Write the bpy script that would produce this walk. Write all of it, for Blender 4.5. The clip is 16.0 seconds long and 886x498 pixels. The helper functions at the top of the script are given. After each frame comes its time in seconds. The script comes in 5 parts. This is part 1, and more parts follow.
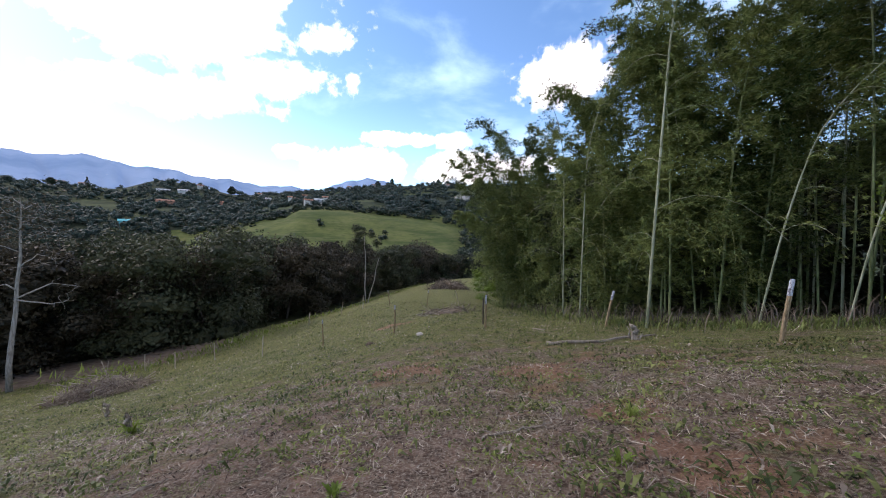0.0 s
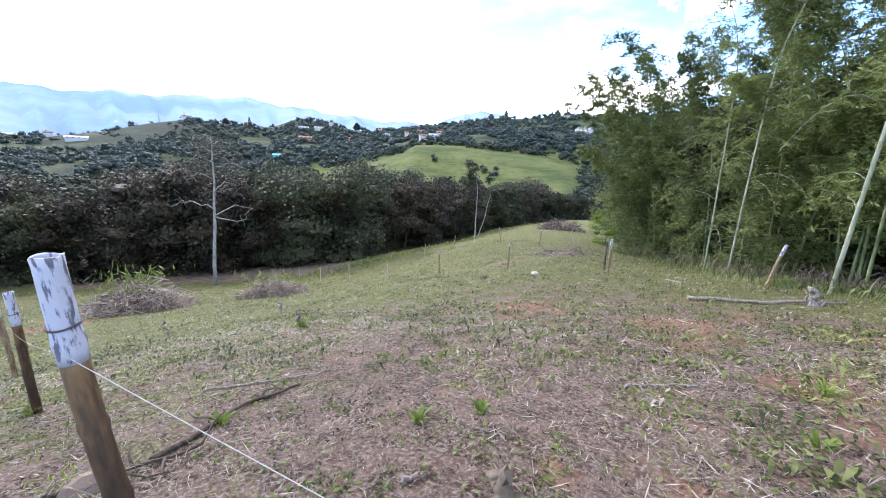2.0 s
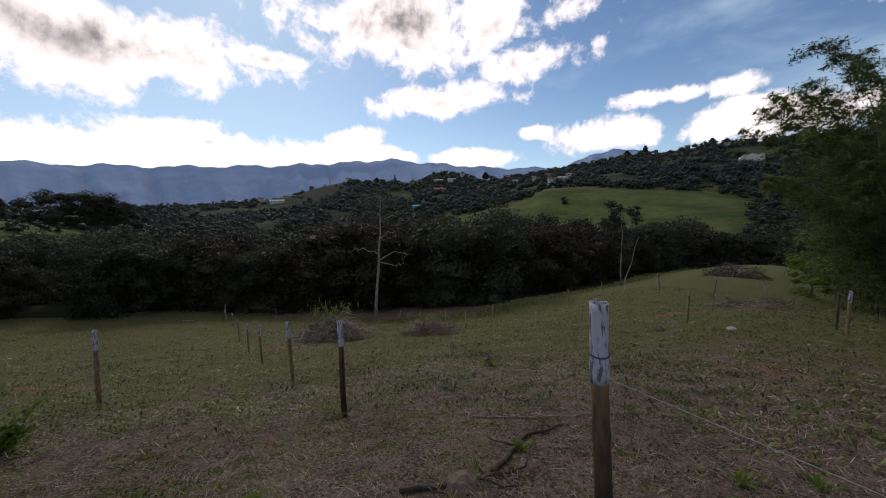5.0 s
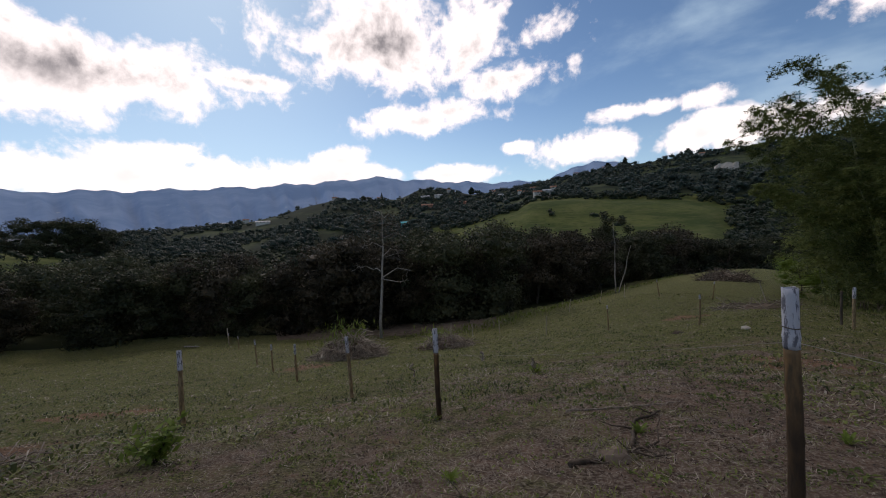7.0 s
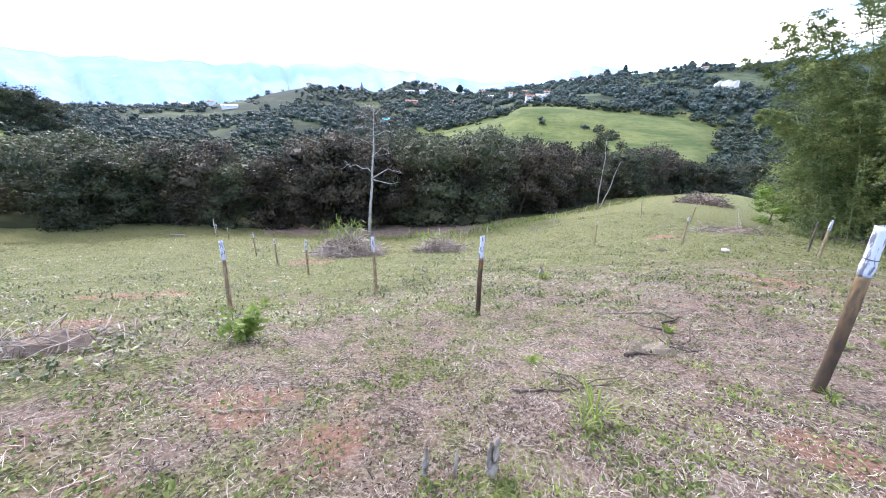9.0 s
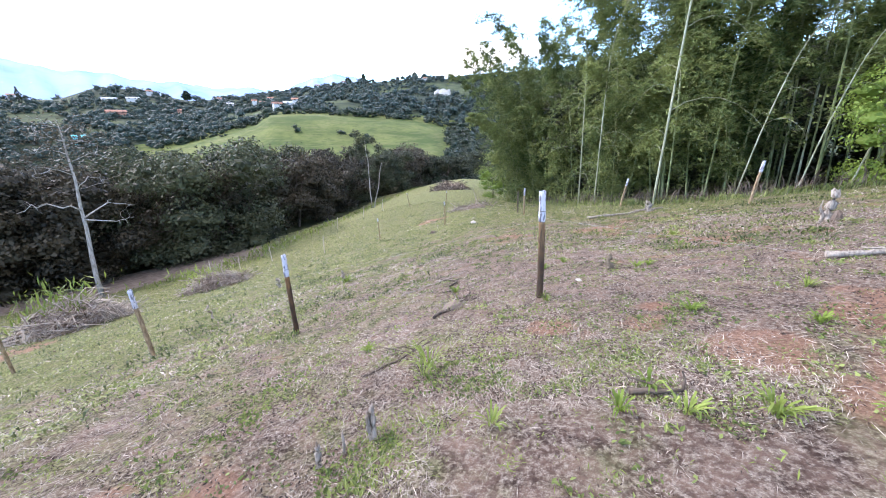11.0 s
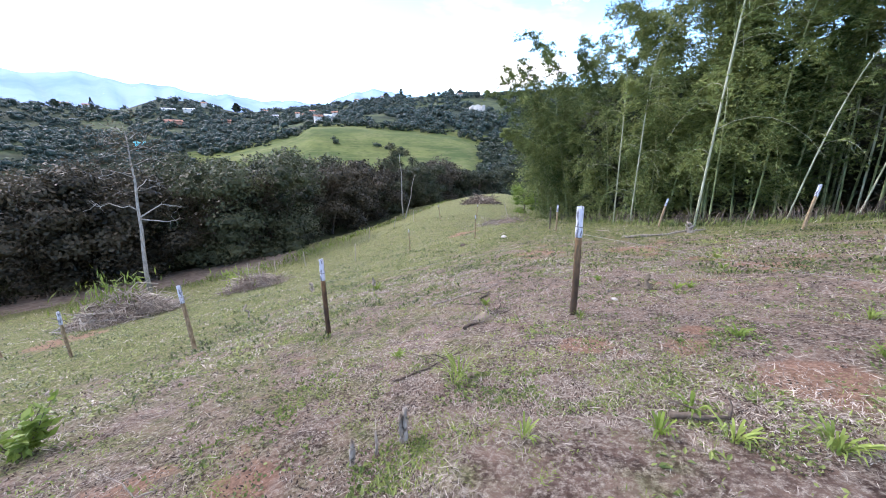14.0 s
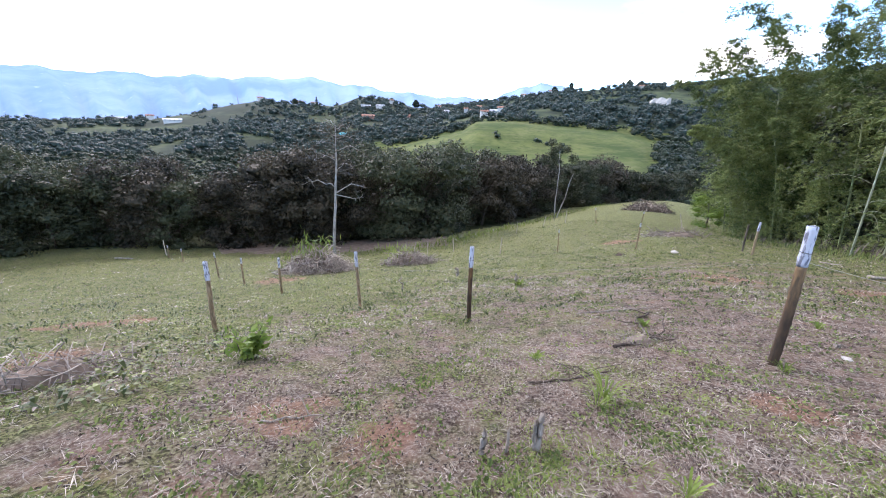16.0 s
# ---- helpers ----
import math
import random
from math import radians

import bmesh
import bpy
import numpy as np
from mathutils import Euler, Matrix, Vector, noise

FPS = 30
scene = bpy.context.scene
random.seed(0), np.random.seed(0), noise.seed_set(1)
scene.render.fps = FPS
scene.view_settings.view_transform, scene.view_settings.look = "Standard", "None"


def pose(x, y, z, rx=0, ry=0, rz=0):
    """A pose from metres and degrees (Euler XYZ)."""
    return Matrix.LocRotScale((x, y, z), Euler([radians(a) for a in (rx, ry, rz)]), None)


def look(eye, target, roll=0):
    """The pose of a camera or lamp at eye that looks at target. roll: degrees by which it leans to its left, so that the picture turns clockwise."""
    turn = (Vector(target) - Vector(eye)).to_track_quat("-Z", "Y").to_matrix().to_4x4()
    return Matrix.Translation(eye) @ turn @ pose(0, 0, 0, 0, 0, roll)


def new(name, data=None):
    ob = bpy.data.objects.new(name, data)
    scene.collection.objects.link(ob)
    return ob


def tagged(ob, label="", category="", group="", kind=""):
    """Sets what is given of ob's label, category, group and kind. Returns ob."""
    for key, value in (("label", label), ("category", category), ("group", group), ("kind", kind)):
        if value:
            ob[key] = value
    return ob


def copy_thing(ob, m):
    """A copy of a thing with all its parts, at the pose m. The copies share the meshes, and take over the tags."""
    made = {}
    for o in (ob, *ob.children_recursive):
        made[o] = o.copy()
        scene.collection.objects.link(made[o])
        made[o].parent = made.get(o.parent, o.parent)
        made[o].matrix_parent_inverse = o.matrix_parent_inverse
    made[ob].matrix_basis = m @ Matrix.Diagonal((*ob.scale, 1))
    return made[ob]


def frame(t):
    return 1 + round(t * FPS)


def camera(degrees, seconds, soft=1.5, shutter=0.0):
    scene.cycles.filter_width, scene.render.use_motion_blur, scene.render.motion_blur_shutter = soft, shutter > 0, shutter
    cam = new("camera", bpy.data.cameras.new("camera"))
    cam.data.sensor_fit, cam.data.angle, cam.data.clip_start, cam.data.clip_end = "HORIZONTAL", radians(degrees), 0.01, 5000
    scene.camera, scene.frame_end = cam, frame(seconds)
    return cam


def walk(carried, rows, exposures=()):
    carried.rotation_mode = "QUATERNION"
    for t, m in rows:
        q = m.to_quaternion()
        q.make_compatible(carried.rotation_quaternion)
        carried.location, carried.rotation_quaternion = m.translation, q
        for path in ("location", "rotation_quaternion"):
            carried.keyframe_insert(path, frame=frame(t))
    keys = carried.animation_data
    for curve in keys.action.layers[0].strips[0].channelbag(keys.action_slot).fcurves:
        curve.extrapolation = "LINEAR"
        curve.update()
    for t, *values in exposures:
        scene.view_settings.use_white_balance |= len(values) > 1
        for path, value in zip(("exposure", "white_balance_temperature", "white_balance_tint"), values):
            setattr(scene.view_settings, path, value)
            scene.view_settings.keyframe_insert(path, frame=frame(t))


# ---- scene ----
cam = camera(102.1, 16.0, soft=1.0)
PATH = [
    (0, (1.094, 1.243, 1.558), (0.754, 3.211, 1.445), 1.0),
    (0.5, (1.059, 1.228, 1.467), (0.685, 3.144, 1.029), 1.3),
    (1, (0.955, 1.222, 1.422), (0.463, 3.027, 0.715), 0.7),
    (1.5, (0.755, 1.26, 1.435), (0.03, 3.018, 0.815), 1.0),
    (2, (0.639, 1.268, 1.47), (-0.238, 3.002, 1.0), 1.7),
    (2.5, (0.518, 1.147, 1.512), (-0.31, 2.937, 1.18), 1.4),
    (3, (0.387, 0.981, 1.557), (-0.527, 2.731, 1.238), -1.5),
    (3.5, (0.113, 0.814, 1.553), (-1.061, 2.407, 1.262), -3.0),
    (4, (-0.092, 0.637, 1.583), (-1.39, 2.132, 1.3), 1.8),
    (4.5, (-0.248, 0.322, 1.6), (-1.695, 1.679, 1.347), -0.9),
    (7, (-1.13, -1.607, 1.678), (-2.54, -0.196, 1.53), -3.2),
    (7.5, (-1.322, -1.924, 1.77), (-2.712, -0.527, 1.43), -0.7),
    (8, (-1.574, -2.096, 1.771), (-2.871, -0.645, 1.308), -0.8),
    (8.5, (-1.729, -2.351, 1.751), (-2.851, -0.825, 1.108), 2.7),
    (9, (-1.921, -2.601, 1.802), (-3.177, -1.195, 1.136), 1.3),
    (9.5, (-2.052, -2.798, 1.827), (-3.239, -1.316, 1.198), -3.5),
    (10, (-1.988, -2.984, 1.902), (-2.682, -1.21, 1.293), -2.7),
    (12.5, (-1.917, -3.22, 1.959), (-2.018, -1.333, 1.302), -1.5),
    (13, (-1.945, -3.227, 1.917), (-2.12, -1.36, 1.223), -0.6),
    (13.5, (-1.961, -3.246, 1.933), (-2.207, -1.326, 1.426), -1.9),
    (14, (-2.007, -3.245, 1.93), (-2.395, -1.367, 1.362), -0.5),
    (14.5, (-2.043, -3.24, 1.916), (-2.606, -1.406, 1.352), 0.0),
    (15, (-2.081, -3.237, 1.901), (-2.856, -1.479, 1.346), 0.9),
    (15.5, (-2.114, -3.243, 1.904), (-3.072, -1.587, 1.324), 0.9),
    (16, (-2.141, -3.213, 1.879), (-3.247, -1.656, 1.284), 1.1),
]

STOPS = [(0, -1.25), (0.5, -1.1), (0.9, 0.1), (1.5, 0.5), (2, 0.02), (2.5, -0.8), (3, -1.9), (3.5, -2.1), (4, -2.3), (4.5, -2.45), (7, -2.55),
         (7.5, -2.3), (8, -2.1), (8.4, -0.4), (9, 0.45), (9.5, -0.1), (10, 0.0), (12.5, 0.56), (13, 0.55), (13.5, 0.22), (14.5, 0.0), (16, -0.1)]
EXPOSURES = [(t, stops, 6280 - 340 * min(0.0, stops), 24 + 1.0 * min(0.0, stops)) for t, stops in STOPS]
walk(cam, [(t, look(eye, target, roll)) for t, eye, target, roll in PATH], EXPOSURES)

# ---- node helpers ----


def nodes_of(tree):
    n, l = tree.nodes, tree.links
    n.clear()
    return n, l


class Net:
    """Short hand for building node trees."""

    def __init__(self, tree):
        self.n, self.l = nodes_of(tree)

    def add(self, kind, **settings):
        node = self.n.new(kind)
        for key, value in settings.items():
            setattr(node, key, value)
        return node

    def put(self, socket, value):
        if isinstance(value, bpy.types.NodeSocket):
            self.l.new(value, socket)
        elif value is not None:
            socket.default_value = value

    def math(self, op, a, b=None, c=None, clamp=False):
        m = self.add("ShaderNodeMath", operation=op, use_clamp=clamp)
        for k, v in enumerate((a, b, c)):
            self.put(m.inputs[k], v)
        return m.outputs[0]

    def mix(self, fac, a, b, blend="MIX"):
        m = self.add("ShaderNodeMix", data_type="RGBA", blend_type=blend)
        self.put(m.inputs[0], fac)
        self.put(m.inputs[6], a if isinstance(a, bpy.types.NodeSocket) else (*a, 1))
        self.put(m.inputs[7], b if isinstance(b, bpy.types.NodeSocket) else (*b, 1))
        return m.outputs[2]

    def noise(self, vector, scale, detail=4, rough=0.55, distort=0.0):
        m = self.add("ShaderNodeTexNoise")
        self.put(m.inputs["Vector"], vector)
        m.inputs["Scale"].default_value, m.inputs["Detail"].default_value = scale, detail
        m.inputs["Roughness"].default_value, m.inputs["Distortion"].default_value = rough, distort
        return m.outputs[0]

    def step(self, value, lo, hi):
        m = self.add("ShaderNodeMapRange", interpolation_type="SMOOTHSTEP")
        self.put(m.inputs[0], value)
        m.inputs[1].default_value, m.inputs[2].default_value = lo, hi
        return m.outputs[0]

    def scaled(self, vector, s):
        m = self.add("ShaderNodeMapping")
        self.put(m.inputs[0], vector)
        m.inputs[3].default_value = s
        return m.outputs[0]


# ---- sky and sun ----
SUN_AZ, SUN_EL = radians(-75), radians(38)
world = bpy.data.worlds.new("sky")
scene.world = world
world.use_nodes = True
w = Net(world.node_tree)
sky = w.add("ShaderNodeTexSky", sky_type="NISHITA", sun_disc=False, sun_elevation=SUN_EL, sun_rotation=SUN_AZ, altitude=1400, air_density=1.0, dust_density=0.8)
direction = w.add("ShaderNodeTexCoord").outputs["Generated"]
axes = w.add("ShaderNodeSeparateXYZ")
w.put(axes.inputs[0], direction)
az = w.math("MULTIPLY", w.math("ARCTAN2", axes.outputs[0], axes.outputs[1]), 57.296)
el = w.math("MULTIPLY", w.math("ARCSINE", axes.outputs[2]), 57.296)
billow = w.noise(direction, 9.0, 9, 0.58, 0.3)
wisp = w.noise(w.scaled(direction, (1, 1, 2.2)), 3.2, 8, 0.55, 0.2)
# clouds: azimuth, elevation, half width, half height (degrees)
CLOUDS = [(-47, 15.4, 11, 2.6), (-43, 16.4, 5, 2.4), (-50, 25.5, 24, 6.5), (-33, 20.5, 10, 3.0), (-93, 18.5, 27, 5.0), (-14, 13.6, 8, 1.4), (-22, 9.4, 9, 2.6), (-33, 10.6, 3, 1.2),
          (-6, 9.4, 12, 2.6), (-85, 7.4, 34, 3.2), (-62, 7.6, 18, 2.8), (-44, 7.4, 10, 2.0), (-82, 10.0, 6, 2.2), (-60, 10.2, 5, 1.8), (8, 22, 9, 4), (-72, 20, 7, 1.6)]
blobs = None
for ca, ce, wa, we in CLOUDS:
    u = w.math("DIVIDE", w.math("SUBTRACT", az, ca), wa)
    v = w.math("DIVIDE", w.math("SUBTRACT", el, ce), we)
    d = w.math("SUBTRACT", 1.0, w.math("SQRT", w.math("ADD", w.math("MULTIPLY", u, u), w.math("MULTIPLY", v, v))))
    blobs = d if blobs is None else w.math("MAXIMUM", blobs, d)
# Unseen grey cloud cover added high up, to keep the ground darker.
unseen_overcast = w.math("MULTIPLY_ADD", w.step(el, 24, 46), 1.6, -0.75)
cover = w.math("MAXIMUM", w.math("MAXIMUM", blobs, -0.6), unseen_overcast)
puff = w.noise(direction, 34.0, 6, 0.6, 0.2)
dens = w.math("ADD", cover, w.math("ADD", w.math("MULTIPLY", w.math("SUBTRACT", billow, 0.5), 2.3), w.math("MULTIPLY", w.math("SUBTRACT", puff, 0.5), 0.9)))
mask = w.step(dens, -0.02, 0.5)
haze = w.math("MULTIPLY", w.step(w.math("SUBTRACT", 20.0, el), 0.0, 22.0), 0.35)
shade = w.step(w.math("ADD", dens, w.math("MULTIPLY", wisp, 0.7)), 0.75, 1.75)
high = w.step(el, 13, 20)
cloud = w.mix(w.math("MULTIPLY", shade, w.math("ADD", w.math("MULTIPLY", high, 0.8), 0.2)), (7.0, 7.0, 7.1), (1.3, 1.35, 1.5))
# The added high cover is dimmer than the low clouds.
cloud = w.mix(w.step(el, 30, 55), cloud, (0.95, 0.97, 1.02))
thin = w.math("MULTIPLY", w.step(wisp, 0.45, 0.8), 0.5)
toned = w.mix(1.0, sky.outputs[0], (0.42, 0.57, 0.64), "MULTIPLY")
sunward = w.step(w.math("ABSOLUTE", w.math("ADD", az, 80.0)), 60.0, 0.0)
air = w.mix(w.math("MAXIMUM", thin, w.math("ADD", haze, w.math("MULTIPLY", sunward, 0.35))), toned, (3.4, 4.9, 5.8))
final = w.mix(mask, air, cloud)
background = w.add("ShaderNodeBackground")
w.put(background.inputs[0], final)
background.inputs[1].default_value = 0.98
w.l.new(background.outputs[0], w.add("ShaderNodeOutputWorld").inputs[0])

sun = new("sun", bpy.data.lights.new("sun", "SUN"))
sun.data.energy, sun.data.angle, sun.data.color = 3.4, radians(10), (1.0, 0.945, 0.86)
sun_dir = Vector((math.sin(SUN_AZ) * math.cos(SUN_EL), math.cos(SUN_AZ) * math.cos(SUN_EL), math.sin(SUN_EL)))
sun.matrix_world = look(sun_dir * 50, (0, 0, 0))

# ---- materials ----


def material(name, build, rough=0.8, spec=0.3):
    m = bpy.data.materials.new(name)
    m.use_nodes = True
    net = Net(m.node_tree)
    out = net.add("ShaderNodeOutputMaterial")
    bsdf = net.add("ShaderNodeBsdfPrincipled")
    bsdf.inputs["Roughness"].default_value = rough
    bsdf.inputs["Specular IOR Level"].default_value = spec
    net.l.new(bsdf.outputs[0], out.inputs[0])
    color, bump, strength = build(net)
    net.put(bsdf.inputs["Base Color"], color if isinstance(color, bpy.types.NodeSocket) else (*color, 1))
    if bump is not None:
        b = net.add("ShaderNodeBump")
        b.inputs["Strength"].default_value = strength
        b.inputs["Distance"].default_value = 0.07
        net.put(b.inputs["Height"], bump)
        net.l.new(b.outputs[0], bsdf.inputs["Normal"])
    return m


def place(net):
    return net.add("ShaderNodeNewGeometry").outputs["Position"]


def local(net):
    return net.add("ShaderNodeTexCoord").outputs["Object"]


# scraped spots of red earth: x, y, radius
BARE_SPOTS = [(1.95, 0.55, 0.5), (0.36, -0.24, 0.35), (0.84, -0.99, 0.3), (0.0, 0.75, 0.25), (-1.2, 0.63, 0.4), (-4.8, -1.93, 0.6), (-4.5, -2.0, 0.4), (-3.7, -1.7, 0.4), (2.6, 6.4, 0.8), (1.5, 0.0, 0.45), (0.5, -1.3, 0.4), (1.8, 9.0, 1.2), (-1.2, 9.3, 1.3), (-9.4, -2.8, 1.0), (2.9, 4.5, 0.6), (1.25, 3.5, 0.3), (0.5, 3.4, 0.25), (2.7, 5.1, 0.5), (0.1, -0.5, 0.4), (-0.2, 0.4, 0.35), (-14, -1.5, 1.3), (-19, 6, 1.6), (-6, 24, 1.5)]


def field_look(net):
    p = place(net)
    xyz = net.add("ShaderNodeSeparateXYZ")
    net.put(xyz.inputs[0], p)
    broad, mid, fine = net.noise(p, 0.22, 5), net.noise(p, 1.1, 7, 0.65), net.noise(p, 27.0, 6, 0.72)
    grit, small = net.noise(p, 95.0, 3, 0.7), net.noise(p, 4.2, 6, 0.65)
    brown = net.mix(net.step(small, 0.32, 0.68), (0.055, 0.035, 0.028), (0.25, 0.17, 0.13))
    straw = net.mix(net.step(grit, 0.3, 0.7), (0.23, 0.18, 0.14), (0.56, 0.485, 0.40))
    litter_ = net.mix(net.step(fine, 0.40, 0.68), brown, straw)
    green = net.mix(net.step(fine, 0.40, 0.60), (0.05, 0.065, 0.02), (0.27, 0.28, 0.11))
    green = net.mix(net.math("MULTIPLY", net.step(small, 0.48, 0.66), 0.65), green, net.mix(net.step(fine, 0.4, 0.6), (0.17, 0.135, 0.09), (0.37, 0.32, 0.22)))
    clumpy = net.noise(p, 2.2, 5, 0.7)
    green = net.mix(net.math("MULTIPLY", net.step(clumpy, 0.56, 0.66), 0.6), green, (0.075, 0.10, 0.03))
    soil = net.mix(net.step(fine, 0.3, 0.75), (0.21, 0.115, 0.08), (0.45, 0.275, 0.19))
    # the cut strip round the near fence is dry straw, the farther slope is greener
    u = net.math("DIVIDE", net.math("SUBTRACT", xyz.outputs[0], 0.5), 9.0)
    v = net.math("DIVIDE", net.math("SUBTRACT", xyz.outputs[1], 2.5), 10.0)
    dry = net.math("SUBTRACT", 1.15, net.math("SQRT", net.math("ADD", net.math("MULTIPLY", u, u), net.math("MULTIPLY", v, v))))
    dry = net.math("MAXIMUM", dry, -0.9)
    grassy = net.step(net.math("ADD", net.math("MULTIPLY", dry, -0.30), net.math("ADD", net.math("MULTIPLY", mid, 1.1), net.math("MULTIPLY", broad, 0.4))), 0.50, 0.82)
    color = net.mix(grassy, litter_, green)
    ridge = net.step(xyz.outputs[0], -3.0, 4.0)
    patch = net.noise(p, 0.85, 6, 0.6, 0.4)
    bare = net.step(net.math("ADD", patch, net.math("MULTIPLY", ridge, 0.05)), 0.585, 0.69)
    near = net.step(dry, -0.2, 0.3)
    color = net.mix(net.math("MULTIPLY", bare, net.math("MULTIPLY", near, 0.6)), color, soil)
    worn = None
    for px, py, size_ in BARE_SPOTS:
        dx, dy = net.math("SUBTRACT", xyz.outputs[0], px), net.math("SUBTRACT", xyz.outputs[1], py)
        d = net.math("SUBTRACT", 1.0, net.math("DIVIDE", net.math("SQRT", net.math("ADD", net.math("MULTIPLY", dx, dx), net.math("MULTIPLY", dy, dy))), size_))
        worn = d if worn is None else net.math("MAXIMUM", worn, d)
    worn = net.step(net.math("ADD", worn, net.math("MULTIPLY", net.math("SUBTRACT", mid, 0.5), 3.0)), 0.15, 0.55)
    color = net.mix(net.math("MULTIPLY", worn, 0.85), color, soil)
    return color, net.math("ADD", small, net.math("ADD", fine, net.math("MULTIPLY", grit, 0.4))), 1.0


def dirt_look(net):
    p = place(net)
    f = net.noise(p, 1.6, 6)
    return net.mix(net.step(f, 0.3, 0.7), (0.15, 0.115, 0.09), (0.27, 0.215, 0.17)), f, 0.5


def floor_look(net):
    p = place(net)
    f = net.noise(p, 0.7, 6)
    return net.mix(f, (0.02, 0.028, 0.012), (0.06, 0.07, 0.03)), f, 0.6


def meadow_look(net):
    p = place(net)
    f, g = net.noise(p, 0.03, 6, 0.6), net.noise(p, 0.3, 5)
    paths = net.noise(net.scaled(p, (0.05, 0.05, 1.1)), 1.0, 4, 0.6, 0.4)
    c = net.mix(net.step(f, 0.35, 0.65), (0.055, 0.085, 0.022), (0.135, 0.155, 0.048))
    c = net.mix(net.math("MULTIPLY", net.step(paths, 0.5, 0.62), 0.4), c, (0.17, 0.165, 0.075))
    return net.mix(net.math("MULTIPLY", net.step(g, 0.45, 0.7), 0.6), c, (0.05, 0.078, 0.02)), g, 0.6


def hill_look(net):
    p = place(net)
    f, g = net.noise(p, 0.012, 6, 0.6), net.noise(p, 0.08, 5)
    c = net.mix(net.step(f, 0.42, 0.62), (0.030, 0.042, 0.026), (0.078, 0.10, 0.048))
    return net.mix(net.step(g, 0.45, 0.75), c, (0.02, 0.033, 0.022)), g, 0.6


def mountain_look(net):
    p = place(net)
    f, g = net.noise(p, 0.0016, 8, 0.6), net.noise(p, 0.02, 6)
    # Aerial haze is put into the base colour as a pale blue.
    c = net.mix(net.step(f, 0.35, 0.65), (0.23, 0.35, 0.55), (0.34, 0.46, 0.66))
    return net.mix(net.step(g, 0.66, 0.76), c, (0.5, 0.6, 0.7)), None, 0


FIELD = material("rough pasture", field_look, 0.95, 0.1)
DIRT = material("bare track", dirt_look, 0.95, 0.1)
FOREST_FLOOR = material("forest floor", floor_look, 0.95, 0.1)
MEADOW = material("meadow", meadow_look, 0.95, 0.1)
HILL = material("wooded hill", hill_look, 0.95, 0.1)
MOUNTAIN = material("mountain with haze tint", mountain_look, 1.0, 0.0)


def leaf_material(name, dark, light, glow=0.35, spread=0.5):
    """Leaves: each its own tone, lit from both sides."""
    m = bpy.data.materials.new(name)
    m.use_nodes = True
    net = Net(m.node_tree)
    isle = net.add("ShaderNodeNewGeometry").outputs["Random Per Island"]
    thing = net.add("ShaderNodeObjectInfo").outputs["Random"]
    patch = net.noise(place(net), 0.35, 3)
    tone = net.math("ADD", net.math("MULTIPLY", isle, spread), net.math("ADD", net.math("MULTIPLY", thing, 0.42), net.math("MULTIPLY_ADD", net.math("SUBTRACT", patch, 0.5), 1.5, 0.2 - spread / 2)), clamp=True)
    color = net.mix(tone, dark, light)
    d, t = net.add("ShaderNodeBsdfPrincipled"), net.add("ShaderNodeBsdfTranslucent")
    d.inputs["Roughness"].default_value = 0.55
    d.inputs["Specular IOR Level"].default_value = 0.25
    net.put(d.inputs["Base Color"], color)
    net.put(t.inputs[0], color)
    x = net.add("ShaderNodeMixShader")
    x.inputs[0].default_value = glow
    net.l.new(d.outputs[0], x.inputs[1])
    net.l.new(t.outputs[0], x.inputs[2])
    net.l.new(x.outputs[0], net.add("ShaderNodeOutputMaterial").inputs[0])
    return m


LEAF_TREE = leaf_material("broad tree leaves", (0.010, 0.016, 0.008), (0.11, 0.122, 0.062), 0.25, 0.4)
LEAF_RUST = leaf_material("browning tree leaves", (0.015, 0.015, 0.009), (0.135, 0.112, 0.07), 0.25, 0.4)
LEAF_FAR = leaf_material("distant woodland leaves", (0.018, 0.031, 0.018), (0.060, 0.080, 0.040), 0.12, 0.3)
# Ridge leaves carry the haze of distance painted in as a bluer tint.
LEAF_HAZE_TINT = leaf_material("haze-tinted ridge leaves", (0.026, 0.044, 0.038), (0.066, 0.090, 0.066), 0.1, 0.3)
LEAF_BAMBOO = leaf_material("bamboo leaves", (0.042, 0.075, 0.022), (0.37, 0.42, 0.145), 0.42)
LEAF_LIME = leaf_material("lime green leaves", (0.14, 0.21, 0.035), (0.27, 0.36, 0.07), 0.35)
GRASS = leaf_material("grass blades", (0.12, 0.17, 0.03), (0.34, 0.42, 0.10), 0.3)
DARK_BIT = leaf_material("dark litter and straw gaps", (0.02, 0.015, 0.012), (0.10, 0.07, 0.05), 0.0, 0.9)
PALE_BIT = leaf_material("pale litter", (0.30, 0.25, 0.20), (0.66, 0.60, 0.52), 0.0, 0.9)
CLOVER = leaf_material("creeping weed leaves", (0.08, 0.12, 0.03), (0.36, 0.42, 0.13), 0.3, 0.8)
TURF = leaf_material("pasture turf", (0.05, 0.07, 0.02), (0.33, 0.355, 0.12), 0.25, 0.9)
STRAW = leaf_material("dry straw", (0.09, 0.062, 0.048), (0.64, 0.56, 0.46), 0.1, 1.0)
DARK_TWIG = leaf_material("dark twigs", (0.05, 0.038, 0.03), (0.21, 0.165, 0.125), 0.0, 1.0)
TWIG = leaf_material("dry twigs", (0.14, 0.11, 0.09), (0.46, 0.40, 0.33), 0.0, 1.0)


def bark_look(a, b, scale=(6, 6, 1.2)):
    def build(net):
        f = net.noise(net.scaled(local(net), scale), 2.0, 6)
        return net.mix(net.step(f, 0.3, 0.7), a, b), f, 0.6
    return build


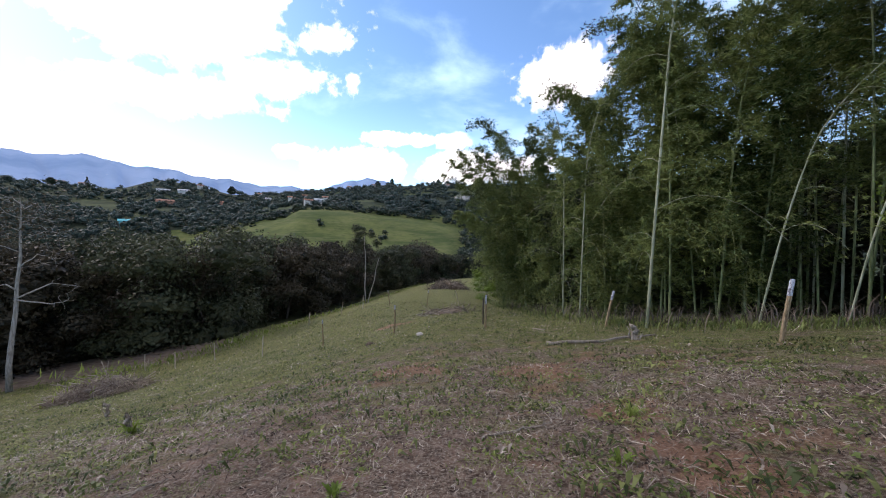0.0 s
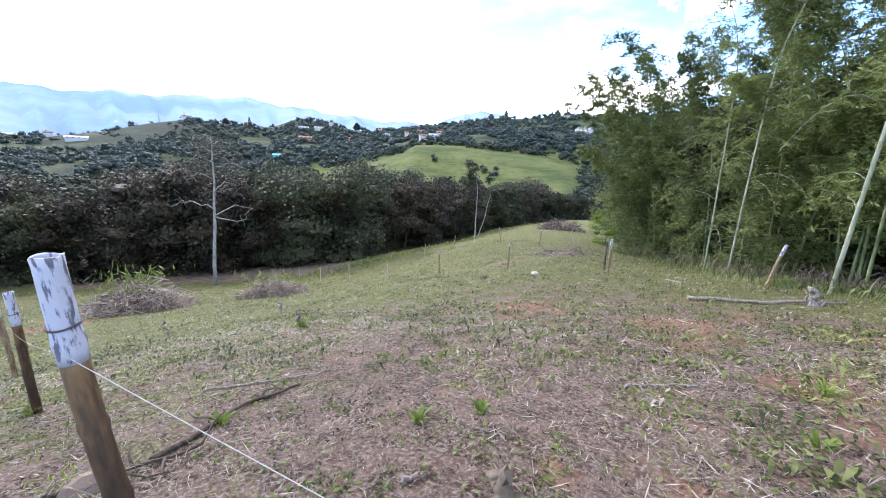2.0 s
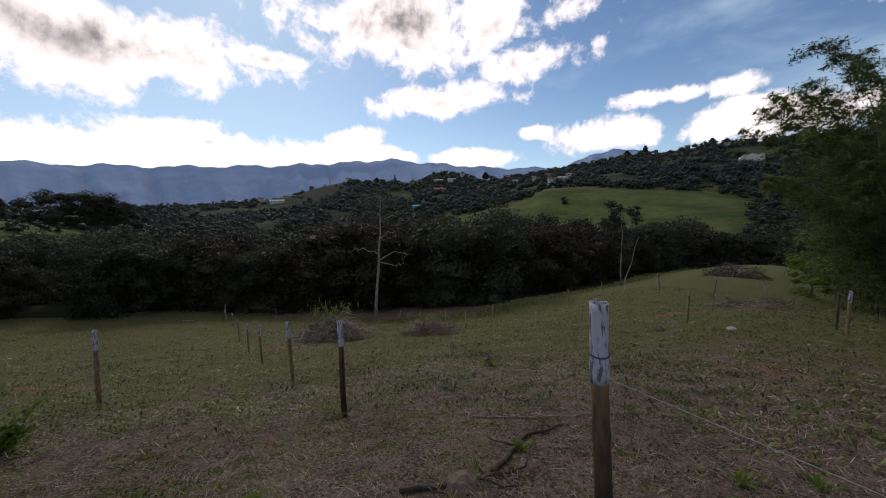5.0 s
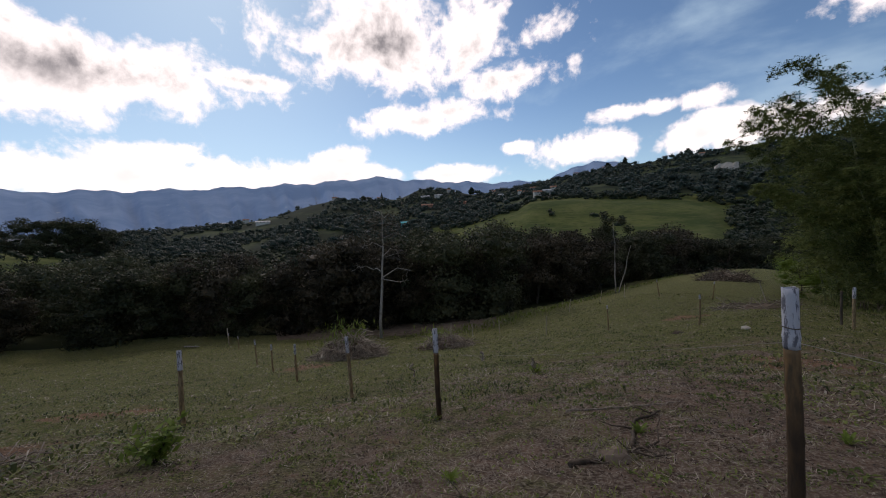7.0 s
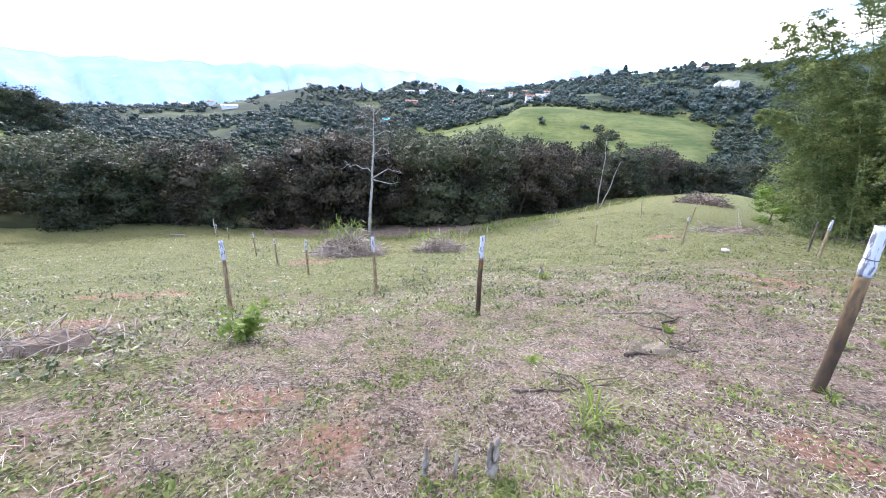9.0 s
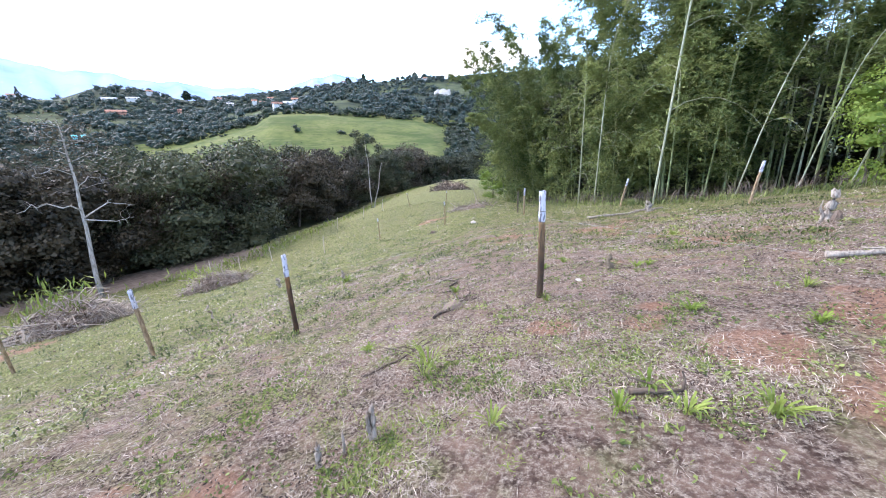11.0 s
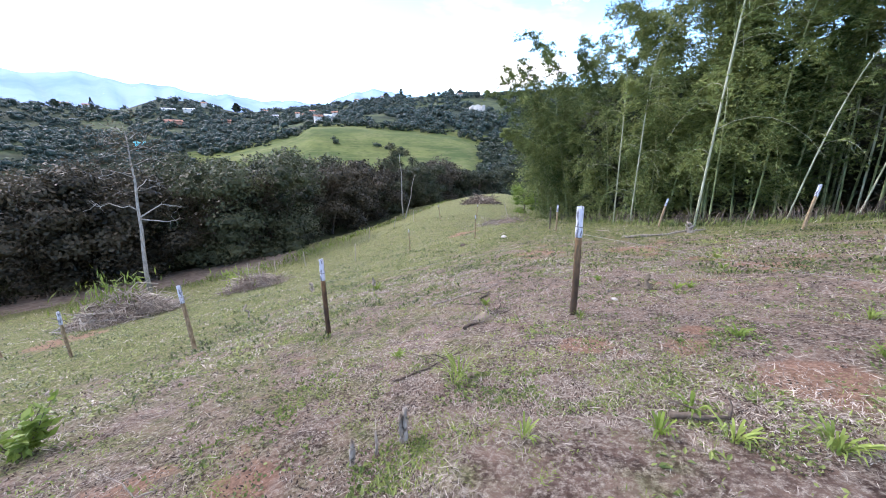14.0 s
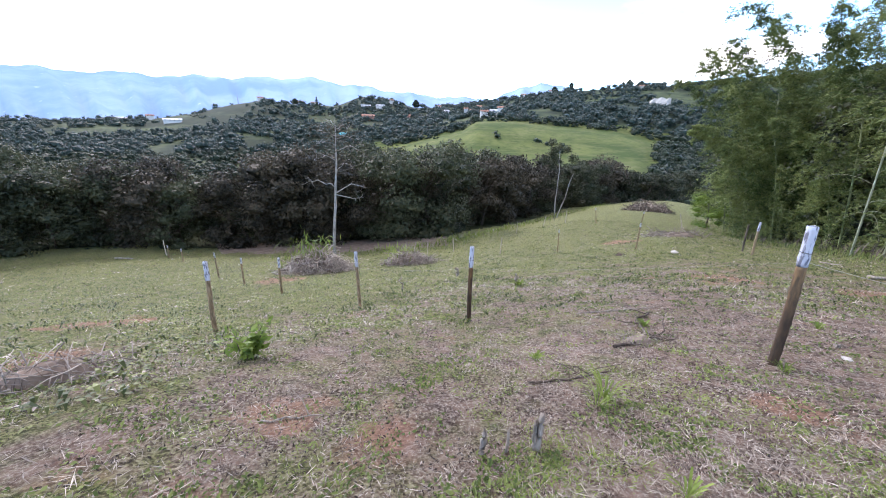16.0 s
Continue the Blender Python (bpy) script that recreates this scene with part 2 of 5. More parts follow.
BARK = material("dark bark", bark_look((0.05, 0.04, 0.03), (0.14, 0.11, 0.085)), 0.9)
PALE_BARK = material("bleached bark", bark_look((0.20, 0.185, 0.165), (0.42, 0.39, 0.35)), 0.8)
CULM = material("bamboo culm", bark_look((0.10, 0.13, 0.05), (0.28, 0.30, 0.14), (3, 3, 0.8)), 0.45)
PALE_CULM = material("pale bamboo culm", bark_look((0.19, 0.205, 0.12), (0.40, 0.40, 0.28), (3, 3, 0.8)), 0.45)
WOOD = material("weathered wood", bark_look((0.17, 0.14, 0.11), (0.42, 0.37, 0.31), (14, 14, 3)), 0.85)


def post_look(net):
    f = net.noise(net.scaled(local(net), (18, 18, 3.5)), 1.4, 6)
    c = net.mix(net.step(f, 0.35, 0.65), (0.04, 0.022, 0.013), (0.19, 0.098, 0.04))
    info = net.add("ShaderNodeObjectInfo").outputs["Random"]
    c = net.mix(net.math("MULTIPLY", info, 0.2), c, (0.40, 0.32, 0.20))
    z = net.add("ShaderNodeSeparateXYZ")
    net.put(z.inputs[0], local(net))
    damp = net.step(net.math("ADD", z.outputs[2], net.math("MULTIPLY", f, 0.5)), 1.4, 0.8)
    return net.mix(net.math("MULTIPLY", damp, 0.75), c, (0.045, 0.032, 0.025)), f, 0.3


STAKE = material("grey stake wood", bark_look((0.30, 0.26, 0.20), (0.58, 0.52, 0.42), (14, 14, 3)), 0.85)
POST_PALE = material("weathered bamboo post", bark_look((0.15, 0.105, 0.06), (0.40, 0.30, 0.18), (18, 18, 3.5)), 0.65, 0.12)
POST = material("cut bamboo post", post_look, 0.6, 0.12)


def paint_look(net):
    p = net.scaled(local(net), (26, 26, 6))
    f, g = net.noise(p, 1.3, 6, 0.65), net.noise(p, 6.0, 3)
    c = net.mix(net.step(f, 0.50, 0.60), (0.53, 0.54, 0.59), (0.08, 0.08, 0.10))
    return net.mix(net.math("MULTIPLY", g, 0.35), c, (0.50, 0.50, 0.56)), g, 0.2


PAINT = material("flaking white paint", paint_look, 0.8, 0.1)
CORD = material("pale cord", lambda net: ((0.45, 0.43, 0.40), None, 0), 0.9)


def plain(name, a, b, scale=1.0, rough=0.8):
    def build(net):
        f = net.noise(local(net), scale, 5)
        return net.mix(f, a, b), f, 0.2
    return material(name, build, rough)


WHITEWASH = plain("whitewashed wall", (0.45, 0.43, 0.40), (0.66, 0.63, 0.58))
TURQUOISE = plain("turquoise wall", (0.10, 0.50, 0.55), (0.16, 0.62, 0.66))
ROOF_TILE = plain("clay tile roof", (0.28, 0.13, 0.085), (0.42, 0.22, 0.15))
ROOF_TIN = plain("tin roof", (0.38, 0.39, 0.41), (0.56, 0.57, 0.59), 1.0, 0.5)
SCAR = plain("bare pale earth", (0.34, 0.31, 0.27), (0.55, 0.52, 0.47), 0.3)
DARK = plain("dark opening", (0.015, 0.015, 0.018), (0.03, 0.03, 0.03))
MOSSY = plain("rotten mossy wood", (0.08, 0.065, 0.045), (0.26, 0.21, 0.15), 25.0, 0.95)
STEEL = plain("grey steel", (0.25, 0.26, 0.28), (0.4, 0.41, 0.43))

# ---- terrain ----
GX = (-48, -32, -20, -12, -6, -2, 2, 7, 15, 30)
GY = (-12, -4, 1, 6, 13, 22, 38, 70, 115)
SPOT_HEIGHTS = np.array((
    (-6.74, -4.38, -1.99, -0.11, 1.22, 1.90, 2.12, 2.16, 2.59, 3.69),
    (-8.75, -6.29, -3.74, -1.69, -0.19, 0.59, 1.03, 1.35, 1.82, 2.72),
    (-9.37, -7.07, -4.86, -3.04, -1.51, -0.51, 0.19, 0.90, 1.42, 2.11),
    (-10.02, -7.71, -5.56, -3.92, -2.48, -1.40, -0.89, 0.02, 0.75, 1.26),
    (-11.26, -9.17, -6.85, -5.12, -3.65, -2.64, -2.13, -1.50, -0.57, -0.26),
    (-12.34, -10.69, -8.49, -6.40, -4.74, -3.78, -3.56, -3.07, -2.53, -2.57),
    (-13.74, -11.92, -9.31, -6.83, -6.19, -6.07, -6.39, -6.03, -6.11, -7.08),
    (-16.56, -15.05, -11.77, -9.81, -9.43, -10.03, -10.78, -11.24, -12.27, -13.56),
    (-18.19, -16.91, -15.03, -13.55, -13.23, -13.81, -14.82, -15.88, -17.26, -18.41)))


def hermite(knots, values, t, slopes=None):
    k = np.array(knots, float)
    m = np.gradient(values, k, axis=-1) if slopes is None else slopes
    t = np.clip(t, k[0], k[-1])
    i = np.clip(np.searchsorted(k, t, side="right") - 1, 0, len(k) - 2)
    h = k[i + 1] - k[i]
    u = (t - k[i]) / h
    a, b, c, d = 2 * u**3 - 3 * u**2 + 1, (u**3 - 2 * u**2 + u) * h, -2 * u**3 + 3 * u**2, (u**3 - u**2) * h
    return a, b, c, d, i, m


GRAD_X = np.gradient(SPOT_HEIGHTS, np.array(GX, float), axis=1)


def pasture(x, y):
    """Height of the pasture at arrays x, y, by cubic interpolation of the spot heights."""
    x, y = np.asarray(x, float), np.asarray(y, float)
    ax, bx, cx, dx, ix, _ = hermite(GX, SPOT_HEIGHTS, x, GRAD_X)
    rows = [ax * SPOT_HEIGHTS[j][ix] + bx * GRAD_X[j][ix] + cx * SPOT_HEIGHTS[j][ix + 1] + dx * GRAD_X[j][ix + 1] for j in range(len(GY))]
    rows = np.stack(rows)
    slope = np.gradient(rows, np.array(GY, float), axis=0)
    ay, by, cy, dy, iy, _ = hermite(GY, SPOT_HEIGHTS[:, 0], y, GRAD_X[:, 0])
    pick = lambda table, j: np.take_along_axis(table, np.asarray(j)[None], 0)[0]
    return ay * pick(rows, iy) + by * pick(slope, iy) + cy * pick(rows, iy + 1) + dy * pick(slope, iy + 1)


EYE = 1.75
# skylines as elevations (degrees) by azimuth (degrees, clockwise from +y)
NEAR_AZ = (-180, -110, -98, -90, -80, -60, -48, -45, -39, -33, -31, -25, -19, -11, -6.7, 0, 30, 90, 180)
NEAR_EL = (-3, -1.6, -0.2, -2.2, -3.5, -3.5, -2.6, -2.3, -0.7, 0.9, 2.3, 2.3, 1.6, 0.8, -0.4, -1.0, -1, -1, -3)
MID_AZ = (-180, -105, -92, -86, -75, -69.5, -65, -61.5, -55, -51.5, -48, -45, -40, -34, -28, -22, -18, -10, -3, 20, 60, 100, 180)
MID_EL = (2, 1.6, 0.6, 0.7, 1.2, 2.2, 3.5, 4.2, 3.9, 4.0, 5.4, 5.2, 4.1, 4.4, 5.2, 5.9, 6.4, 6.9, 6.7, 7.5, 7, 4, 2)
FAR_AZ = (-180, -110, -97, -86, -72, -62, -55, -48, -40, -34, -28, -25, -22, -19, -14, 0, 60, 180)
FAR_EL = (4, 5.2, 5.6, 5.8, 6.4, 7.0, 7.5, 6.8, 6.0, 5.6, 5.6, 6.8, 7.7, 7.0, 5.6, 4, 4, 4)
CX, CY = -0.8, -1.0


def height(x, y):
    """The whole ground: pasture near by, valley, meadow hill, wooded ridge and far mountains."""
    x, y = np.asarray(x, float), np.asarray(y, float)
    r = np.hypot(x - CX, y - CY) + 1e-6
    a = np.degrees(np.arctan2(x - CX, y - CY))
    tan = lambda e: np.tan(np.radians(e))
    z1 = EYE + 300 * tan(np.interp(a, NEAR_AZ, NEAR_EL))
    z2 = EYE + 680 * tan(np.interp(a, MID_AZ, MID_EL))
    z3 = EYE + 4200 * tan(np.interp(a, FAR_AZ, FAR_EL))
    near = pasture(x, y)
    knots = (80, 125, 190, 300, 430, 680, 1000, 1900, 4200, 4600)
    levels = (-17, -26, np.minimum(-10, z1 - 12), z1, z1 * 0.55 + z2 * 0.45 - 6, z2, z2 * 0.4 - 8, -20, z3, z3 * 0.9)
    far = np.zeros_like(r) + levels[0]
    for k in range(len(knots) - 1):
        u = np.clip((r - knots[k]) / (knots[k + 1] - knots[k]), 0, 1)
        far = np.where(r > knots[k], levels[k] + (levels[k + 1] - levels[k]) * (u * u * (3 - 2 * u) * 0.6 + u * 0.4), far)
    south = np.clip((np.abs(a) - 100) / 50, 0, 1)
    far = far * (1 - south) + (6 + 0.02 * r) * south * (r < 400) + 14 * south * (r >= 400)
    edge = np.where(y > 40, 100, 58) + 0 * x
    s = np.clip((r - edge) / 45, 0, 1)
    s = s * s * (3 - 2 * s)
    z = near * (1 - s) + far * s
    # uneven turf, and rugged far slopes
    z = z + np.where(r < 60, 0.025 * np.sin(x * 1.7 + np.sin(y * 2.1)) * np.sin(y * 1.9 + 0.7 * np.sin(x * 1.3)) + 0.012 * np.sin(x * 5.1 + y * 3.3) * np.sin(y * 6.2 - x * 2.7), 0)
    rough = np.clip((r - 1200) / 2500, 0, 1)
    z = z + np.where(r > 1500, np.clip((r - 1500) / 2000, 0, 1) * (12 * np.sin(a * 0.9) + 6 * np.sin(a * 2.3 + 1) + 2 * np.sin(a * 5.7)), 0)
    z = z + rough * (55 * np.sin(a * 1.3 + r * 0.002) * np.sin(a * 0.7 - r * 0.0016) + 22 * np.sin(a * 3.1 + r * 0.004)) * np.clip((4100 - r) / 1500, 0, 1)
    return z


def ground(x, y):
    return float(height(np.array([x]), np.array([y]))[0])


def mesh_object(name, verts, faces, mats, parent=None, smooth=True, indices=None):
    me = bpy.data.meshes.new(name)
    me.from_pydata(verts, [], faces)
    for m in mats if isinstance(mats, (list, tuple)) else [mats]:
        me.materials.append(m)
    if indices is not None:
        me.polygons.foreach_set("material_index", indices)
    if smooth:
        me.polygons.foreach_set("use_smooth", np.ones(len(me.polygons), bool))
    me.update()
    ob = new(name, me)
    ob.parent = parent
    return ob


def part(name, bm, mat, parent, label=""):
    me = bpy.data.meshes.new(name)
    bm.to_mesh(me)
    bm.free()
    me.materials.append(mat)
    ob = new(name, me)
    ob.parent = parent
    return tagged(ob, label) if label else ob


def thing(name, m, label, category, group="", kind=""):
    ob = new(name)
    ob.matrix_world = m
    return tagged(ob, label, category, group, kind)


N_AZ, N_R = 420, 250
radii = np.concatenate([[0.05], 0.12 * (4600 / 0.12) ** (np.linspace(0, 1, N_R - 1))])
fine_az = np.concatenate([np.linspace(-115, 60, 340, endpoint=False), np.linspace(60, 245, 80, endpoint=False)])
aa, rr = np.meshgrid(np.radians(fine_az), radii)
gx, gy = CX + rr * np.sin(aa), CY + rr * np.cos(aa)
gz = height(gx.ravel(), gy.ravel())
verts = np.stack([gx.ravel(), gy.ravel(), gz], 1).tolist()
faces, slots = [], []
for i in range(N_R - 1):
    r = radii[i]
    for j in range(N_AZ):
        k = (j + 1) % N_AZ
        faces.append((i * N_AZ + j, i * N_AZ + k, (i + 1) * N_AZ + k, (i + 1) * N_AZ + j))
        az_deg = (fine_az[j] + 180) % 360 - 180
        x, y = gx[i, j], gy[i, j]
        track = 0
        if x < -24 and -72 < az_deg < -38:
            track = 38 + 0.16 * (-az_deg - 40)
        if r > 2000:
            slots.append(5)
        elif r > 330:
            slots.append(4)
        elif r > 130:
            slots.append(3 if -47 < az_deg < -5 or az_deg < -90 else 4)
        elif track and r > track:
            slots.append(1 if r < track + 10 else 2)
        elif r > np.interp(az_deg, (-110, -95, -72, -40, -25, -15, 0, 10, 40), (52, 52, 50, 46, 66, 110, 110, 60, 40)) and -110 < az_deg < 40:
            slots.append(2)
        else:
            slots.append(0)
hub = len(verts)
verts.append((CX, CY, ground(CX, CY)))
for j in range(N_AZ):
    faces.append((hub, (j + 1) % N_AZ, j))
    slots.append(0)
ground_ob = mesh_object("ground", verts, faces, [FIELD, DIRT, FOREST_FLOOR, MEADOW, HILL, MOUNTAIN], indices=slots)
tagged(ground_ob, "sloping rough pasture of dry straw, grass and red soil with hills beyond", "ground", kind="structure")

# ---- plants ----


def quads_cloud(rng, centres, size, aspect, up=0.3, jitter=0.35, droop=0.0, axis=None, outward=None):
    """Leaf-shaped quads (diamonds) round the centres; returns verts and faces arrays."""
    n = len(centres)
    normal = rng.normal(size=(n, 3))
    normal[:, 2] = np.abs(normal[:, 2]) + up
    if outward is not None:
        normal = outward * 1.3 + rng.normal(size=(n, 3)) * 0.75
    normal /= np.linalg.norm(normal, axis=1)[:, None]
    along = rng.normal(size=(n, 3)) if axis is None else axis + rng.normal(size=(n, 3)) * 0.45
    along[:, 2] -= droop
    along -= normal * (along * normal).sum(1)[:, None]
    along /= np.linalg.norm(along, axis=1)[:, None] + 1e-9
    side = np.cross(normal, along)
    s = size * (1 + jitter * rng.uniform(-1, 1, n))[:, None]
    a, b = along * s * 0.5, side * s * 0.5 * aspect
    v = np.stack([centres - a, centres + b - a * 0.15, centres + a, centres - b - a * 0.15], 1).reshape(-1, 3)
    f = np.arange(n * 4).reshape(-1, 4)
    return v, f


def tube(bm, points, radii_, sides=7, cap=True):
    """A tapered tube along points."""
    rings = []
    for i, p in enumerate(points):
        p = Vector(p)
        d = (Vector(points[min(i + 1, len(points) - 1)]) - Vector(points[max(i - 1, 0)])).normalized()
        q = d.to_track_quat("Z", "Y")
        rings.append([bm.verts.new(p + q @ Vector((math.cos(k * math.tau / sides), math.sin(k * math.tau / sides), 0)) * radii_[i]) for k in range(sides)])
    for a, b in zip(rings, rings[1:]):
        for k in range(sides):
            f = bm.faces.new((a[k], a[(k + 1) % sides], b[(k + 1) % sides], b[k]))
            f.smooth = True
    if cap:
        bm.faces.new(rings[-1])
        bm.faces.new(rings[0][::-1])
    return rings


def bent(rng, start, end, n=6, wobble=0.05, sag=0.0):
    """Points of a slightly crooked line from start to end."""
    a, b = np.array(start, float), np.array(end, float)
    length = np.linalg.norm(b - a)
    pts = []
    for i in range(n):
        u = i / (n - 1)
        off = rng.normal(size=3) * wobble * length * math.sin(u * math.pi)
        pts.append(tuple(a + (b - a) * u + off + np.array((0, 0, -sag * length * 4 * u * (1 - u)))))
    return pts


def round_core(seed):
    """A lumpy closed ball of unit size: vertices and triangles."""
    r = np.random.default_rng(seed)
    bm = bmesh.new()
    bmesh.ops.create_icosphere(bm, subdivisions=2 if seed else 1, radius=1.0)
    v = np.array([p.co[:] for p in bm.verts]) * (1 + 0.12 * r.normal(size=(len(bm.verts), 1)))
    f = np.array([[p.index for p in q.verts] for q in bm.faces])
    bm.free()
    return v, f


CORE_V, CORE_F = round_core(3)
SMALL_V, SMALL_F = round_core(0)


def tree_variant(seed, tall, wide, leaf, leaves, material_, name="broadleaf_tree"):
    """A broad tree: tapered trunk with limbs, and a crown of many leaves in uneven clumps."""
    rng = np.random.default_rng(seed)
    root = new(name)
    bm = bmesh.new()
    top = (rng.normal() * 0.6, rng.normal() * 0.6, tall * 0.72)
    tube(bm, bent(rng, (0, 0, -0.6), top, 7, 0.03), np.linspace(tall * 0.02, tall * 0.006, 7), 8)
    clumps = []
    for i in range(24):
        u = rng.uniform(0.0, 1.0)
        ang = rng.uniform(0, math.tau)
        reach = wide * 0.5 * math.sqrt(max(0.08, 1 - ((u - 0.55) / 0.6) ** 2)) * rng.uniform(0.45, 1.05)
        end = (reach * math.cos(ang), reach * math.sin(ang), tall * (0.05 + 0.86 * u))
        clumps.append((end, rng.uniform(0.11, 0.24) * wide))
        if i < 9:
            tube(bm, bent(rng, (0, 0, tall * (0.12 + 0.45 * u)), end, 5, 0.06), np.linspace(tall * 0.008, tall * 0.002, 5), 5)
    part("trunk", bm, BARK, root)
    pts, outs, per = [], [], leaves // len(clumps)
    inner_v, inner_f = [], []
    for (c, rad) in clumps:
        # Solid ball hidden in each clump, added to block light through the crown.
        inner_f += (CORE_F + len(inner_v) * len(CORE_V)).tolist()
        inner_v.append(np.array(c) + CORE_V * rad * np.array((0.48, 0.48, 0.3)))
        d = rng.normal(size=(per, 3))
        d /= np.linalg.norm(d, axis=1)[:, None]
        d[:, 2] = np.where(d[:, 2] < -0.6, -d[:, 2], d[:, 2])
        lump = 1 + 0.22 * np.sin(d[:, 0] * 5 + rad * 9) * np.sin(d[:, 1] * 5 + rad * 5) + 0.12 * np.sin(d[:, 2] * 9)
        pts.append(np.array(c) + d * (rad * lump * rng.uniform(0.68, 1.1, per))[:, None] * np.array((1.15, 1.15, 0.78)))
        outs.append(d)
    v, f = quads_cloud(rng, np.concatenate(pts), leaf, 0.6, 0.35, outward=np.concatenate(outs))
    inner_v = np.concatenate(inner_v)
    mesh_object("crown", inner_v.tolist() + v.tolist(), inner_f + (f + len(inner_v)).tolist(), material_, root, smooth=False)
    return root


def put_tree(proto, x, y, s, turn, sink=0.3):
    ob = copy_thing(proto, pose(x, y, ground(x, y) - sink, 0, 0, turn))
    ob.scale = (s, s, s)
    return ob


def drop_prototype(proto):
    for o in (*proto.children_recursive, proto):
        bpy.data.objects.remove(o)


rng = np.random.default_rng(5)
LIME_TREE = tree_variant(31, 8, 7, 0.19, 9000, LEAF_LIME)
TREES = [tree_variant(11, 13, 11, 0.40, 10000, LEAF_TREE), tree_variant(12, 14, 12, 0.40, 10000, LEAF_TREE), tree_variant(13, 12, 12, 0.40, 10000, LEAF_RUST),
         tree_variant(14, 15, 10, 0.40, 10000, LEAF_TREE), tree_variant(15, 12.5, 11, 0.40, 10000, LEAF_RUST)]
TREE_LABELS = ["tall broad dark green tree at the pasture's lower edge", "spreading dark green tree with uneven crown in the valley wood", "spreading tree with browning leaves in the valley wood",
               "narrow dark green tree in the valley wood", "broad tree with rusty brown leaves at the pasture's edge"]
for az0, r0, r1, el_top in [(a, 52 if a < -38 else (52 + (a + 38) * 2.4), 0, 0) for a in np.arange(-104, -1, 4.2)]:
    for ring in range(3):
        a = radians(az0 + rng.uniform(-1.8, 1.8))
        r = r0 + ring * 11 + rng.uniform(-2, 2.5)
        x, y = CX + r * math.sin(a), CY + r * math.cos(a)
        limit = EYE + r * math.tan(radians(np.interp(math.degrees(a), (-104, -90, -82, -75, -68, -60, -50, -46, -43, -33, -25, -20, -11, 0), (-2.2, -1.8, -3, -4, -3.6, -2.2, -1.8, -3.2, -1.6, -0.8, -1.8, -3.6, -3.0, -2.8)))) + rng.uniform(-3.2, 1.4)
        kind = int(rng.choice(5, p=(0.24, 0.24, 0.18, 0.20, 0.14)))
        tall = (13, 14, 12, 15, 12.5)[kind]
        s = (limit - ground(x, y)) / (tall * 1.0)
        if s > 0.35:
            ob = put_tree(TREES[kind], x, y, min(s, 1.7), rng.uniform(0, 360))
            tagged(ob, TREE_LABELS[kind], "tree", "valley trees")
for az_deg, r, s in ((46.5, 20.5, 0.62), (50, 24, 0.75), (-43, 112, 1.5), (-41.5, 118, 1.3), (-0.2, 46, 0.55)):
    x, y = CX + r * math.sin(radians(az_deg)), CY + r * math.cos(radians(az_deg))
    tagged(put_tree(LIME_TREE, x, y, s, az_deg * 7), "bright lime green leafy tree", "tree", "valley trees")
for az_deg in range(4, 74, 5):
    r = 33 + (az_deg * 7) % 6 + max(0, 16 - az_deg) * 2
    x, y = CX + r * math.sin(radians(az_deg)), CY + r * math.cos(radians(az_deg))
    tagged(put_tree(TREES[az_deg % 2], x, y, 0.85, az_deg * 11), "dark green tree behind the bamboo grove", "tree", "valley trees")
for az_deg, top_el in ((-103, 2.0), (-100.5, 2.3), (-98, 2.2), (-95.5, 1.9), (-93.6, 2.7), (-92, 3.0), (-90.4, 2.8), (-89, 1.8), (-87.6, 1.2)):
    r = 318 + (az_deg * 13) % 22
    x, y = CX + r * math.sin(radians(az_deg)), CY + r * math.cos(radians(az_deg))
    s = (EYE + r * math.tan(radians(top_el)) - ground(x, y)) / 13.5
    tagged(put_tree(TREES[int(-az_deg) % 2], x, y, max(0.5, s), az_deg * 5), "dark green tree on the hill across the valley", "tree", "hilltop trees")
for p in (*TREES, LIME_TREE):
    drop_prototype(p)

# woodland on the far slopes
wr = np.random.default_rng(21)
woods_parts = {0: [[], [], 0, []], 1: [[], [], 0, []]}
spots = []
for _ in range(15500):
    a = wr.uniform(-112, 22)
    r = 120 * (900 / 120) ** wr.uniform(0, 1)
    if -46 < a < -6 and 170 < r < 318 and wr.uniform() > 0.004:
        continue
    if a < -91 and 130 < r < 330 and wr.uniform() > 0.05:
        continue
    if -74 < a < -61 and 520 < r < 700 and wr.uniform() > 0.15:
        continue
    if noise.noise(Vector((a * 0.16, math.log(r) * 5, 3))) > 0.30 and r > 330:
        continue
    spots.append((CX + r * math.sin(radians(a)), CY + r * math.cos(radians(a)), r))
spots = np.array(spots)
feet = height(spots[:, 0], spots[:, 1])
